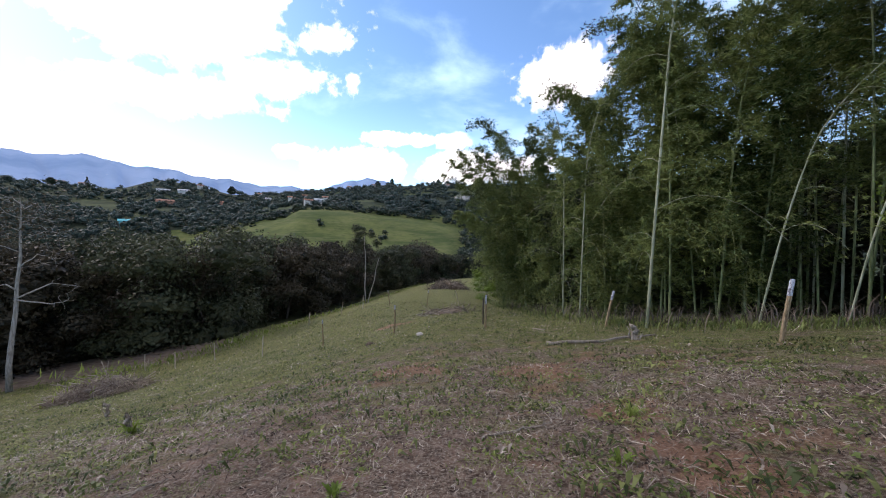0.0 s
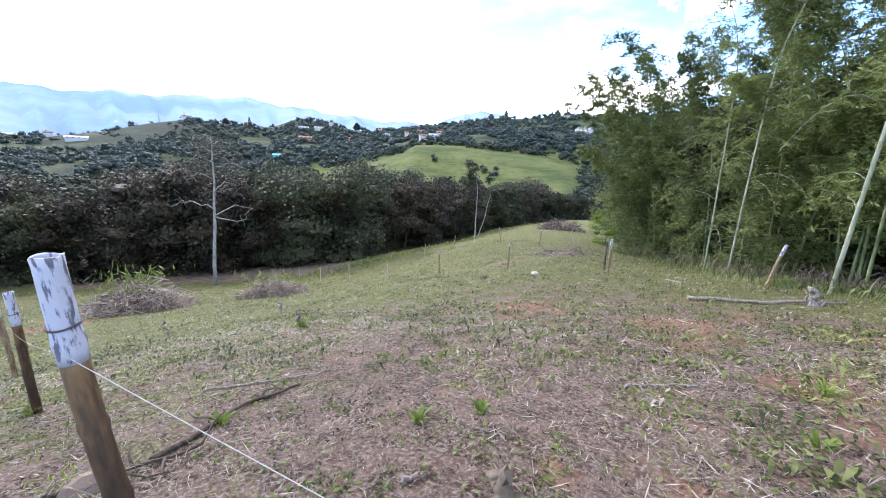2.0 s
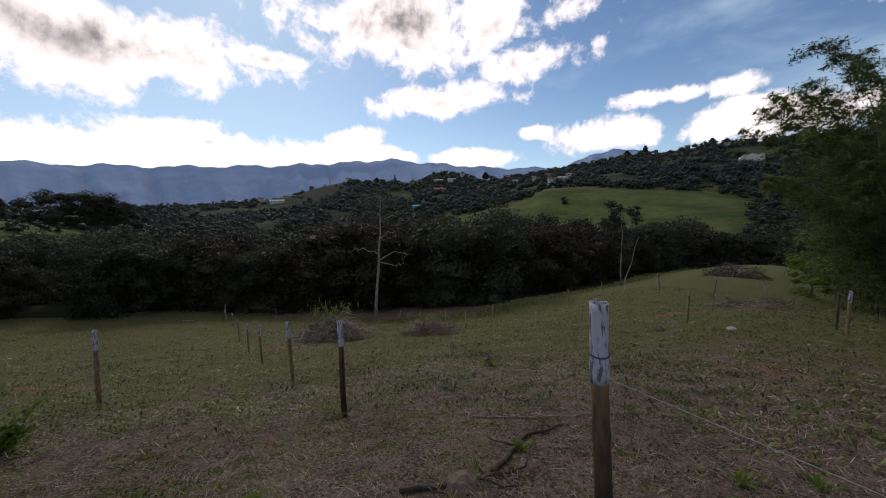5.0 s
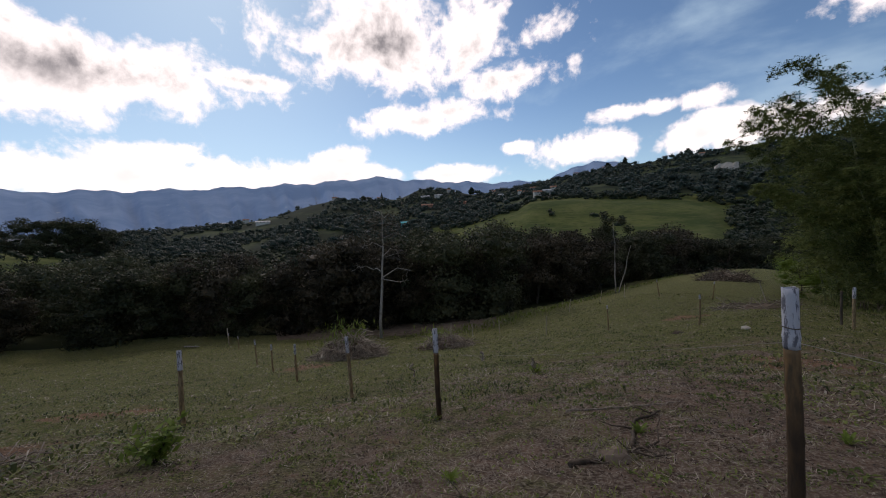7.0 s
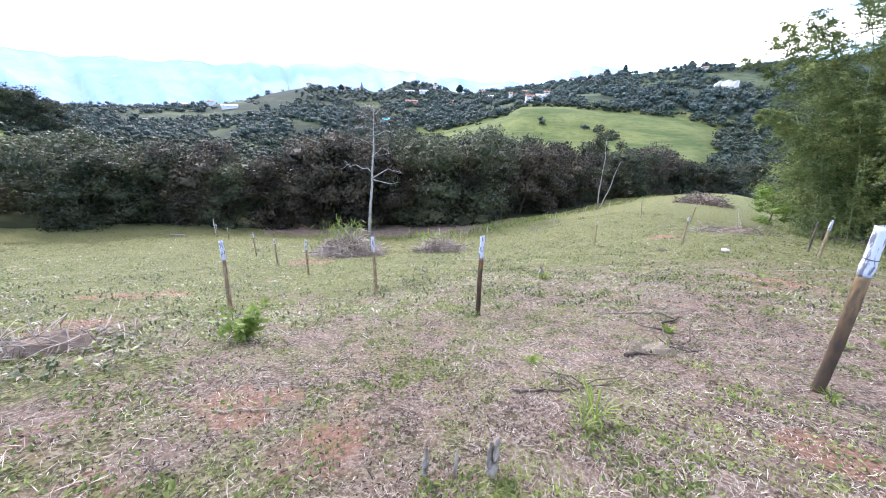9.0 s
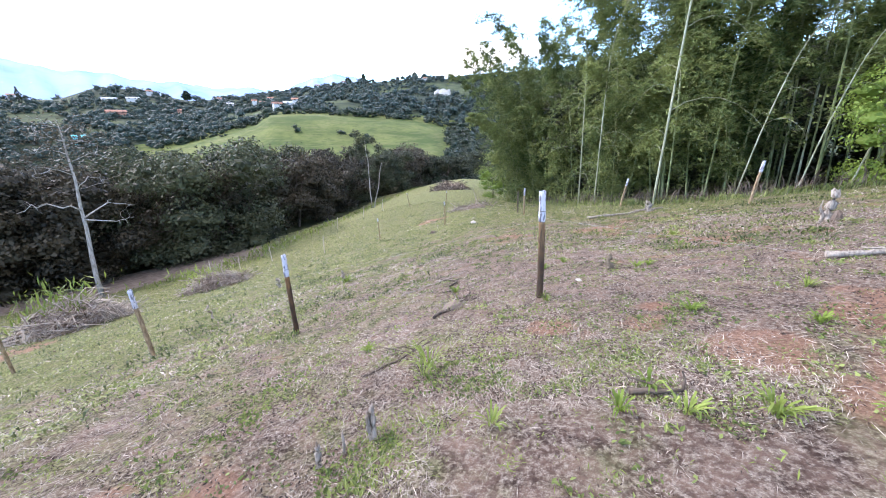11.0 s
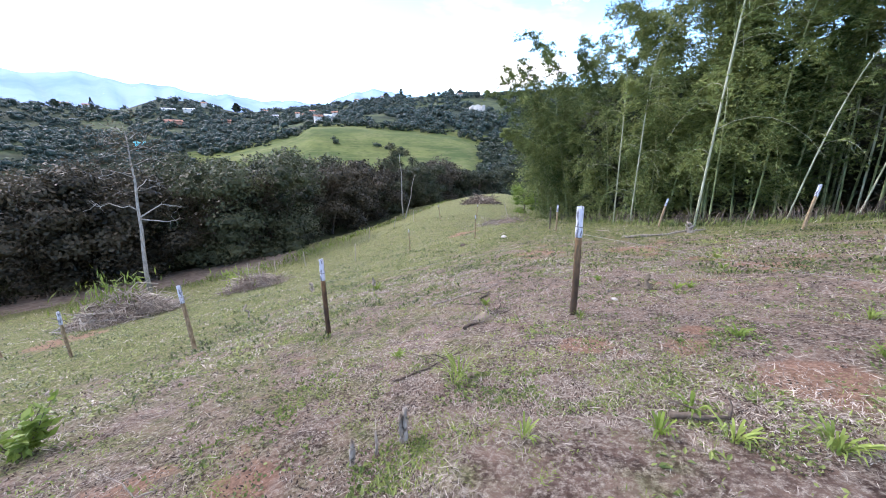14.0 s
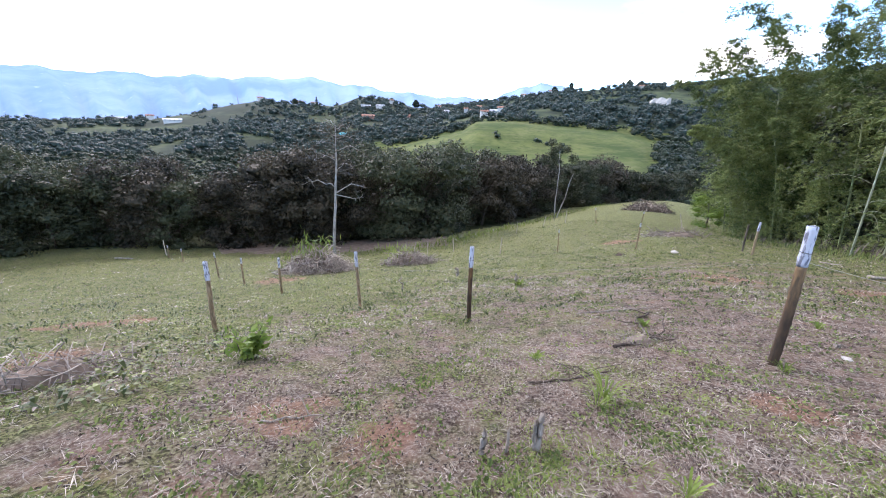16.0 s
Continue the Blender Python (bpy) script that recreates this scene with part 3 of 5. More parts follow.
for (x, y, r), z in zip(spots, feet):
    size = wr.uniform(2.2, 6.4) * wr.uniform(0.75, 1.15) * (1.3 if r > 330 else 1.0)
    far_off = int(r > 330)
    n = 72 if far_off else 130
    d = wr.normal(size=(n, 3))
    d /= np.linalg.norm(d, axis=1)[:, None]
    lobes = wr.normal(size=(3, 3)) * np.array((0.38, 0.38, 0.2)) * size
    spans = size * wr.uniform(0.35, 0.6, 3)
    pick_ = wr.integers(0, 3, n)
    foot = np.array((x, y, z + size * 0.35))
    c = foot + lobes[pick_] + d * (spans[pick_] * wr.uniform(0.6, 1.12, n))[:, None] * np.array((1, 1, 0.8))
    v, f = quads_cloud(wr, c, size * (0.2 if far_off else 0.15), 0.75, 0.4, outward=d)
    store = woods_parts[far_off]
    for lobe, span_ in zip(lobes, spans):
        cv = foot + lobe + SMALL_V * span_ * np.array((0.66, 0.66, 0.5)) * wr.uniform(0.85, 1.1, (len(SMALL_V), 1))
        store[3] += (SMALL_F + store[2]).tolist()
        store[0].append(cv)
        store[2] += len(cv)
    store[1].append(f + store[2])
    store[0].append(v)
    store[2] += len(v)
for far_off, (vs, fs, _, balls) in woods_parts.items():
    woods = mesh_object("far_woods" if far_off else "valley_woods", np.concatenate(vs).tolist(), np.concatenate(fs).tolist() + balls, LEAF_HAZE_TINT if far_off else LEAF_FAR, smooth=False)
    tagged(woods, "haze-tinted green woodland on the ridge across the valley" if far_off else "dense dark green woodland on the valley sides", "woodland", kind="stuff")

# ---- bamboo ----


def bamboo_variant(seed, tall, lean, bare, leaves, radius=0.055, whips=10, culm_mat=None):
    """A bamboo stem that arches over at the tip, with whips of drooping leaves."""
    r = np.random.default_rng(seed)
    root = new("bamboo_stem")
    n = 16
    line = []
    for i in range(n):
        u = i / (n - 1)
        nod = max(0.0, (u - 0.6) / 0.4) ** 2
        line.append((lean * tall * (u * 0.5 + 0.5 * u**3) + 1.7 * nod, 0.25 * math.sin(u * 2 + seed), tall * u - 0.9 * nod - 0.3))
    bm = bmesh.new()
    tube(bm, line, [radius * (1 - 0.85 * (i / (n - 1)) ** 1.4) for i in range(n)], 7)
    for i in range(1, 30):
        u = i / 30
        j = u * (n - 1)
        a, b = Vector(line[int(j)]), Vector(line[min(int(j) + 1, n - 1)])
        p, d = a.lerp(b, j - int(j)), (b - a).normalized()
        rad = radius * (1 - 0.85 * u**1.4) * 1.16
        tube(bm, [p - d * 0.012, p + d * 0.012], [rad, rad], 7)
    part("culm", bm, culm_mat or CULM, root)
    pts, dirs = [], []
    bm = bmesh.new()
    arr = np.array(line)
    for k in range(whips):
        u = bare + (1 - bare) * ((k + r.uniform(0.1, 0.9)) / whips) ** 0.8
        j = u * (n - 1)
        p = arr[int(j)] + (arr[min(int(j) + 1, n - 1)] - arr[int(j)]) * (j - int(j))
        ang = r.uniform(0, math.tau)
        reach = (1.0 + 2.4 * (1 - u)) * r.uniform(0.55, 1.25) * tall / 16
        out = np.array((math.cos(ang), math.sin(ang), 0))
        s = np.linspace(0, 1, 7)
        whip = p + out * (reach * s)[:, None] + np.array((0, 0, 1)) * (reach * (0.75 * s - 1.05 * s**2))[:, None]
        tube(bm, [tuple(q) for q in whip], list(np.linspace(0.014, 0.004, 7)), 4, cap=False)
        fan = 6
        m = leaves // whips // fan
        t = np.repeat(r.uniform(0.02, 1.05, m), fan)
        knot = np.repeat(r.normal(size=(m, 3)) * np.array((0.2, 0.2, 0.16)) * (0.45 + 0.8 * reach / 2.5), fan, 0)
        c = p + out * (reach * t)[:, None] + np.array((0, 0, 1)) * (reach * (0.75 * t - 1.05 * t**2))[:, None]
        ray = r.normal(size=(m * fan, 3)) * np.array((1, 1, 0.55)) + out * 0.5 + np.array((0, 0, -0.35))
        ray /= np.linalg.norm(ray, axis=1)[:, None]
        pts.append(c + knot + ray * 0.10)
        dirs.append(ray * 1.6)
    part("branch_spray", bm, culm_mat or CULM, root)["kind"] = "stuff"
    v, f = quads_cloud(r, np.concatenate(pts), 0.23, 0.19, 0.7, 0.4, 0.1, np.concatenate(dirs))
    mesh_object("foliage", v.tolist(), f.tolist(), LEAF_BAMBOO, root, smooth=False)
    return root


STEMS = [bamboo_variant(1, 17, 0.10, 0.20, 12500, whips=44), bamboo_variant(2, 15, 0.20, 0.14, 12500, whips=44), bamboo_variant(3, 18, 0.05, 0.24, 12500, whips=46),
         bamboo_variant(4, 13, 0.28, 0.02, 10500, whips=40), bamboo_variant(5, 9, 0.35, 0.0, 7000, 0.035, whips=24), bamboo_variant(6, 19, 0.03, 0.12, 2800, 0.06, whips=26, culm_mat=PALE_CULM),
         bamboo_variant(7, 14, 0.24, 0.3, 1500, 0.05, whips=16, culm_mat=PALE_CULM), bamboo_variant(8, 17, 0.12, 0.40, 8500, whips=28), bamboo_variant(9, 16, 0.08, 0.5, 4200, 0.05, whips=20, culm_mat=PALE_CULM)]
br = np.random.default_rng(8)
BAMBOO_LABEL = "green bamboo stem arching over with drooping leafy branches in the grove"


def put_stem(kind, x, y, s, turn, label=BAMBOO_LABEL):
    ob = copy_thing(STEMS[kind], pose(x, y, ground(x, y) - 0.1, 0, 0, turn))
    ob.scale = (s, s, s)
    return tagged(ob, label, "bamboo", "bamboo grove")


# single pale stems that stand out at the grove's edge
for kind, x, y, s, turn in ((5, 6.5, 15.8, 0.95, -40), (6, 9.6, 14.9, 0.72, -35), (6, 11.4, 13.9, 0.66, -30), (6, 12.8, 13.3, 0.7, -50), (5, 4.4, 22.0, 0.75, 150), (5, 5.0, 20.6, 0.7, 20)):
    put_stem(kind, x, y, s, turn, "pale bare bamboo stem with arching branches at the grove's edge")
# the leaning clump at the grove's far end
for kind, x, y, s, turn in ((1, 1.2, 40, 1.2, 185), (3, 0.6, 42, 1.25, 175), (0, 2.4, 38.5, 1.2, 190), (1, 2.8, 42, 1.25, 170), (3, 1.8, 37, 1.2, 200), (2, 3.2, 40, 1.1, 180), (0, 1.6, 44, 1.2, 160), (4, 1.0, 38.5, 1.2, 210), (4, 2.0, 36, 1.2, 190), (3, 3.4, 35, 1.0, 195)):
    put_stem(kind, x, y, s, turn)
# the grove runs along the upper fence and on past its corner
for k in range(92):
    u = (k + br.uniform(0, 1)) / 92
    fx, fy = np.interp(u, (0, 0.3, 0.62, 1.0), (2.2, 6.2, 11.5, 19.5)), np.interp(u, (0, 0.3, 0.62, 1.0), (41, 24, 16.5, 10.5))
    depth = br.uniform(0, 1) ** 1.3 * 7
    x, y = fx + depth * 0.75 + br.normal() * 0.5, fy + depth * 0.65 + br.normal() * 0.5
    kind = int(br.choice(6, p=(0.24, 0.2, 0.2, 0.17, 0.16, 0.03)) if u < 0.6 else br.choice((0, 2, 7, 8), p=(0.1, 0.15, 0.55, 0.2)))
    put_stem(kind, x, y, br.uniform(0.8, 1.1), br.uniform(120, 300))
for s in STEMS:
    drop_prototype(s)

# ---- fence ----


def fence_post(x, y, tall, radius, lean_x=0.0, lean_y=0.0, paint=0.26, seed=0, group="bamboo fence posts"):
    """A cut bamboo post with swollen joints, a hollow top and a painted head."""
    r = np.random.default_rng(seed)
    z = ground(x, y)
    root = thing("fence_post", pose(x, y, z, -lean_y, lean_x, 0),
                 "cut bamboo fence post with flaking white painted top" if paint else "thin weathered wooden fence stake in the grass", "fence post", group)

    def shaft(z0, z1, rad0, rad1, hollow):
        bm = bmesh.new()
        pts, rads = [], []
        step = 0.04
        count_ = max(3, int((z1 - z0) / step))
        for i in range(count_ + 1):
            h = z0 + (z1 - z0) * i / count_
            u = (h - z0) / (z1 - z0)
            rad = rad0 + (rad1 - rad0) * u
            joint = min(abs((h % 0.36) - 0.18), 0.2)
            rad *= 1 + 0.13 * math.exp(-(joint / 0.02) ** 2)
            pts.append((0.012 * math.sin(h * 2.2 + seed), 0.010 * math.sin(h * 2.9 + seed * 2), h))
            rads.append(rad)
        rings = tube(bm, pts, rads, 14, cap=not hollow)
        if hollow:
            inner = [bm.verts.new(v.co.lerp(Vector(pts[-1]), 0.22)) for v in rings[-1]]
            deep = [bm.verts.new(v.co.lerp(Vector(pts[-1]), 0.26) - Vector((0, 0, 0.07))) for v in rings[-1]]
            m = len(inner)
            for k in range(m):
                bm.faces.new((rings[-1][k], rings[-1][(k + 1) % m], inner[(k + 1) % m], inner[k]))
                bm.faces.new((inner[k], inner[(k + 1) % m], deep[(k + 1) % m], deep[k]))
            bm.faces.new(deep)
            bm.faces.new(rings[0][::-1])
            for v in rings[-1]:
                v.co.z += 0.006 * math.sin(v.co.x * 90 + seed)
        return bm

    cut = tall * (1 - paint)
    part("shaft", shaft(-0.25, cut, radius, radius * 0.94, not paint), (POST if seed in (1, 2) else POST_PALE) if paint else (BARK if seed == 40 else STAKE), root)
    if paint:
        head = part("painted_top", shaft(cut, tall, radius * 0.945 + 0.0015, radius * 0.92 + 0.0015, True), PAINT, root, "flaking white paint on the bamboo head")
        ring = bmesh.new()
        turns = [((radius * 0.96 + 0.005) * math.cos(k * math.tau / 18), (radius * 0.96 + 0.005) * math.sin(k * math.tau / 18), cut + (tall - cut) * 0.36 + 0.004 * math.sin(k * 2 * math.tau / 18)) for k in range(19)]
        off = Vector((0.012 * math.sin(turns[0][2] * 2.2 + seed), 0.010 * math.sin(turns[0][2] * 2.9 + seed * 2), 0))
        tube(ring, [tuple(Vector(p) + off) for p in turns], [0.004] * 19, 5)
        part("joint_ring", ring, DARK_TWIG, head, "dark ridge round the painted joint")
    return root


POSTS = [(-1.13, 1.78, 1.60, 0.047, -1.0, -2.2), (-5.48, 2.43, 1.58, 0.045, 0.5, 0), (-9.46, 3.02, 1.66, 0.047, -1.5, 0), (-15.07, 3.82, 1.54, 0.045, 3, 0),
         (-9.97, -0.5, 1.54, 0.047, -3, 2), (-4.51, 19.09, 1.52, 0.045, 0.5, 0), (-9.4, 20.66, 1.55, 0.04, -1, 0), (0.3, 17.67, 1.54, 0.05, 0.5, 0),
         (5.3, 16.82, 1.5, 0.05, 11, 4), (7.54, 10.72, 1.5, 0.05, 4, 0), (-10.5, 36.64, 1.6, 0.045, -10, 0), (-6.13, 34.6, 1.5, 0.04, 4, 0)]
for k, (x, y, tall, radius, lx, ly) in enumerate(POSTS):
    fence_post(x, y, tall, radius, lx, ly, 0.26 if k not in (5, 6, 10, 11) else 0.14, k + 1)
STAKES = [(0.1, 19.3, 1.35, 0.04, 0), (-14.27, 21.8, 1.4, 0.035, 2), (-16.94, 38.7, 1.5, 0.035, 8), (-14.34, 38.7, 1.5, 0.04, 0), (-2.77, 32.5, 1.5, 0.03, -14), (-44.4, 8.4, 1.6, 0.045, -6)]
for k, (x, y, tall, radius, lx) in enumerate(STAKES):
    fence_post(x, y, tall, radius, lx, 2, 0, 40 + k, "wooden fence stakes")

EXTRA_STAKES = [(-24.2, 5.1, 1.5, 0.045, -4), (-19.7, 4.5, 1.4, 0.045, -2), (-41.2, 7.7, 1.3, 0.045, 0), (-37.2, 7.5, 1.2, 0.045, 0), (-27.1, 24.9, 1.3, 0.035, 2), (-23.6, 24.3, 1.3, 0.04, 0), (-21.3, 25.6, 1.4, 0.04, -2), (-18.9, 35.3, 1.4, 0.04, 4)]
for k, (x, y, tall, radius, lx) in enumerate(EXTRA_STAKES):
    fence_post(x, y, tall, radius, lx, 1, 0.2 if k < 4 else 0, 60 + k)


def cord(points, radius=0.0022):
    bm = bmesh.new()
    tube(bm, points, [radius] * len(points), 6)
    return bm


def span(a, b, sag, n=16):
    a, b = Vector(a), Vector(b)
    return [tuple(a.lerp(b, i / (n - 1)) - Vector((0, 0, sag * 4 * (i / (n - 1)) * (1 - i / (n - 1))))) for i in range(n)]


ties = [(x, y - 0.05, ground(x, y) + h) for x, y, h in ((-1.15, 1.74, 1.24), (-5.48, 2.43, 1.15), (-9.46, 3.02, 1.2), (-15.07, 3.82, 1.1))]
string = thing("cord", pose(0, 0, 0), "thin pale cord stretched between the bamboo fence posts", "cord")
part("free_end", cord(span(ties[0], (2.75, 2.25, ground(2.75, 2.25) + 0.02), 0.02, 20), 0.0018), CORD, string)
for a, b in zip(ties, ties[1:]):
    part("strand", cord(span(a, b, 0.05), 0.0008), CORD, string)

# ---- dead and thin trees ----


def dead_tree(x, y):
    r = np.random.default_rng(3)
    root = thing("dead_tree", pose(x, y, ground(x, y) - 0.2), "tall bleached dead tree with crooked bare branches", "tree")
    side, deep = np.array((0.53, 0.85, 0)), np.array((-0.85, 0.53, 0))
    bm = bmesh.new()
    trunk = [(0, 0, -0.3), (0.05, 0.0, 2.0), (0.25, 0.05, 4.0), (0.5, 0.1, 6.0), (0.62, 0.1, 8.0), (0.85, 0.15, 10.0), (0.9, 0.2, 12.0), (1.0, 0.2, 13.6), (0.95, 0.2, 14.6)]
    tube(bm, [tuple(side * a + deep * b + np.array((0, 0, c))) for a, b, c in trunk], [0.21, 0.17, 0.15, 0.13, 0.11, 0.09, 0.07, 0.045, 0.02], 9)
    part("trunk", bm, PALE_BARK, root)
    limbs = [(7.0, 3.6, 1.2, 0.9), (7.6, -3.4, 1.1, 0.8), (6.9, 2.6, -1.4, -0.3), (9.2, 1.9, 0.8, 1.0), (10.4, -2.2, -0.6, 0.6), (11.4, 2.4, 0.7, 0.5), (11.9, -1.9, 0.8, 0.5), (12.6, 1.7, -0.8, 0.3), (12.9, -1.6, -0.5, 0.4), (13.5, 1.2, 0.6, 0.5), (13.8, -1.0, 0.5, 0.6)]
    for z, out, back, rise in limbs:
        bm = bmesh.new()
        base = np.array((0, 0, z)) + side * (0.08 * z)
        knee = base + side * out * 0.5 + deep * back * 0.5 + np.array((0, 0, rise))
        tip = base + side * out + deep * back + np.array((0, 0, rise * 0.35))
        pts = bent(r, base, knee, 4, 0.05) + bent(r, knee, tip, 5, 0.08)[1:]
        tube(bm, pts, list(np.linspace(0.065 if z < 9 else 0.04, 0.015, len(pts))), 6)
        for q in range(5):
            p = np.array(pts[int(r.integers(3, len(pts)))])
            e = p + side * r.normal() * 0.7 + deep * r.normal() * 0.5 + np.array((0, 0, r.uniform(-0.9, 0.8)))
            tube(bm, bent(r, p, e, 4, 0.12), list(np.linspace(0.02, 0.006, 4)), 4)
        part("branch", bm, PALE_BARK, root)
    pts = np.concatenate([np.array((0, 0, 13.2)) + side * 1.0 + r.normal(size=(900, 3)) * np.array((1.3, 1.3, 0.9)), np.array((0, 0, 11.6)) + side * 0.9 + r.normal(size=(500, 3)) * np.array((1.6, 1.6, 0.8))])
    v, f = quads_cloud(r, pts, 0.24, 0.4, 0.3)
    mesh_object("withered_leaves", v.tolist(), f.tolist(), LEAF_RUST, root, smooth=False)


dead_tree(-34.3, 21.0)


def slim_tree(x, y, tall, crown_r, two, label, leaf_mat, seed, bare=0.66):
    r = np.random.default_rng(seed)
    root = thing("slim_tree", pose(x, y, ground(x, y) - 0.2), label, "tree")
    bm = bmesh.new()
    tube(bm, bent(r, (0, 0, -0.2), (-0.25, 0, tall * 0.9), 8, 0.012), list(np.linspace(tall * 0.009, tall * 0.003, 8)), 8)
    part("trunk", bm, PALE_BARK, root)
    if two:
        bm = bmesh.new()
        tube(bm, bent(r, (0.25, 0.1, -0.2), (tall * 0.18, 0.1, tall * 0.62), 8, 0.02), list(np.linspace(tall * 0.008, tall * 0.0025, 8)), 8)
        part("second_trunk", bm, PALE_BARK, root)
    cl = [(r.normal(size=3) * np.array((0.5, 0.5, 0.42)) * crown_r, crown_r * r.uniform(0.25, 0.5)) for _ in range(12)]
    pts = []
    for c, rad in cl:
        d = r.normal(size=(260, 3))
        d /= np.linalg.norm(d, axis=1)[:, None]
        pts.append(c + d * (rad * r.uniform(0.2, 1.0, 260))[:, None])
    pts = np.concatenate(pts) + np.array((-0.25, 0, tall * (bare + (1 - bare) * 0.5)))
    v, f = quads_cloud(r, pts, crown_r * 0.12, 0.55, 0.3)
    mesh_object("crown", v.tolist(), f.tolist(), leaf_mat, root, smooth=False)


slim_tree(-22.6, 59.9, 13.4, 2.4, True, "slim pale double-trunked tree with a small high crown", LEAF_TREE, 4)
slim_tree(-25.6, 33.6, 2.6, 0.9, False, "small leafy sapling at the pasture's edge", LEAF_TREE, 6, 0.5)

# ---- heaps, stumps, logs, sticks ----


def brush_heap(x, y, wide, high, seed, n, label, mat=None, green=0, straw=0):
    """A heap of cut twigs lying across one another, with weeds growing through."""
    r = np.random.default_rng(seed)
    z = ground(x, y)
    root = thing("brush_heap", pose(x, y, z), label, "brush heap")
    bm = bmesh.new()
    for _ in range(n):
        a = r.uniform(0, math.tau)
        rad = wide * 0.5 * math.sqrt(r.uniform(0, 1))
        hz = high * max(0, 1 - (rad / (wide * 0.5)) ** 2) * r.uniform(0.1, 1.0)
        px, py = rad * math.cos(a), rad * math.sin(a)
        c = np.array((px, py, ground(x + px, y + py) - z + hz))
        d = r.normal(size=3) * np.array((1, 1, 0.45))
        d /= np.linalg.norm(d)
        h = wide * r.uniform(0.08, 0.24)
        tube(bm, bent(r, c - d * h, c + d * h, 4, 0.06), [0.005 * wide + 0.001, 0.004 * wide + 0.001, 0.003 * wide + 0.001, 0.0015 * wide + 0.0005], 4)
    part("twig_tangle", bm, mat or TWIG, root)["kind"] = "stuff"
    if green:
        pts = r.normal(size=(green, 3)) * np.array((wide * 0.2, wide * 0.2, high * 0.3)) + np.array((-wide * 0.12, 0, high * 0.75))
        v, f = quads_cloud(r, pts, wide * 0.10, 0.14, 0.1, 0.5, -0.9, np.repeat(np.array(((0, 0, 1.2),)), green, 0))
        mesh_object("weed_growth", v.tolist(), f.tolist(), GRASS, root, smooth=False)["kind"] = "stuff"
    if straw:
        a, q = r.uniform(0, math.tau, straw), np.sqrt(r.uniform(0, 1, straw)) * wide * 0.52
        px, py = q * np.cos(a), q * np.sin(a)
        pz = height(x + px, y + py) - z + high * np.clip(1 - (q / (wide * 0.52)) ** 2, 0, 1) * r.uniform(0.35, 0.95, straw)
        flow = np.stack([np.cos(a), np.sin(a), -0.9 + 0 * a], 1) + r.normal(size=(straw, 3)) * 0.7
        v, f = quads_cloud(r, np.stack([px, py, pz], 1), wide * 0.13, 0.05, 0.6, 0.5, 0.0, flow)
        mesh_object("straw_cover", v.tolist(), f.tolist(), STRAW, root, smooth=False)["kind"] = "stuff"
    m = 15
    base = [(wide * 0.46 * math.cos(k * math.tau / m) * r.uniform(0.8, 1.1), wide * 0.46 * math.sin(k * math.tau / m) * r.uniform(0.8, 1.1)) for k in range(m)]
    bm = bmesh.new()
    rings = []
    for lev, sc in ((-0.1, 0.62), (0.4, 0.45), (0.62, 0.2)):
        rings.append([bm.verts.new((bx * sc, by * sc, ground(x + bx * sc, y + by * sc) - z + high * lev * r.uniform(0.8, 1.2))) for bx, by in base])
    for p, q in zip(rings, rings[1:]):
        for k in range(m):
            bm.faces.new((p[k], p[(k + 1) % m], q[(k + 1) % m], q[k]))
    bm.faces.new(rings[-1])
    part("packed_core", bm, DIRT, root)


brush_heap(-20.8, 9.5, 4.4, 1.5, 1, 420, "heap of cut grey brushwood with green weeds growing through", green=420, straw=2200)
brush_heap(-18.2, 15.2, 3.8, 1.1, 2, 380, "heap of dry grey cut branches on the slope", green=200, straw=900)
brush_heap(-7.9, -3.0, 1.5, 0.32, 3, 90, "loose heap of thin dry twigs and straw", straw=160)
brush_heap(-8.3, 61.0, 6.6, 1.5, 4, 380, "large mound of cut brush and earth at the field's end", DARK_TWIG, straw=900)
brush_heap(-2.45, 2.0, 0.62, 0.17, 6, 60, "small tangle of dry twigs grown through with weeds", green=90, straw=120)
brush_heap(5.02, 4.62, 0.34, 0.3, 8, 70, "dark matted root mass at the foot of a stump", DARK_TWIG)
brush_heap(-4.96, 16.7, 0.6, 0.2, 7, 60, "small clump of rusty dead twigs on the slope", DARK_TWIG)
brush_heap(-2.9, 27.2, 4.2, 0.35, 5, 120, "low scatter of pale cut branches on the field")


def stump(x, y, tall, radius, seed, label, splinters=4, mat=None):
    r = np.random.default_rng(seed)
    root = thing("tree_stump", pose(x, y, ground(x, y), r.normal() * 4, r.normal() * 4, r.uniform(0, 360)), label, "stump")
    bm = bmesh.new()
    pts = [(0.01 * r.normal() * k, 0.01 * r.normal() * k, -0.08 + (tall + 0.08) * k / 6) for k in range(7)]
    rads = [radius * f for f in (1.5, 1.2, 1.0, 0.95, 0.9, 0.85, 0.7)]
    rings = tube(bm, pts, rads, 12)
    for ring in rings:
        for v in ring:
            v.co += Vector((r.normal(), r.normal(), 0)) * radius * 0.1
    for v in rings[-1]:
        v.co.z += r.uniform(-0.25, 0.25) * min(tall, 0.25)
    part("stem", bm, mat or WOOD, root)
    for _ in range(splinters):
        bm = bmesh.new()
        a = r.uniform(0, math.tau)
        b = np.array((math.cos(a), math.sin(a), 0)) * radius
        tube(bm, bent(r, b * 0.9 + np.array((0, 0, -0.04)), b * r.uniform(1.2, 2.6) + np.array((0, 0, tall * r.uniform(0.3, 0.95))), 4, 0.05), [radius * 0.35, radius * 0.3, radius * 0.25, radius * 0.1], 6)
        part("splinter", bm, mat or WOOD, root)


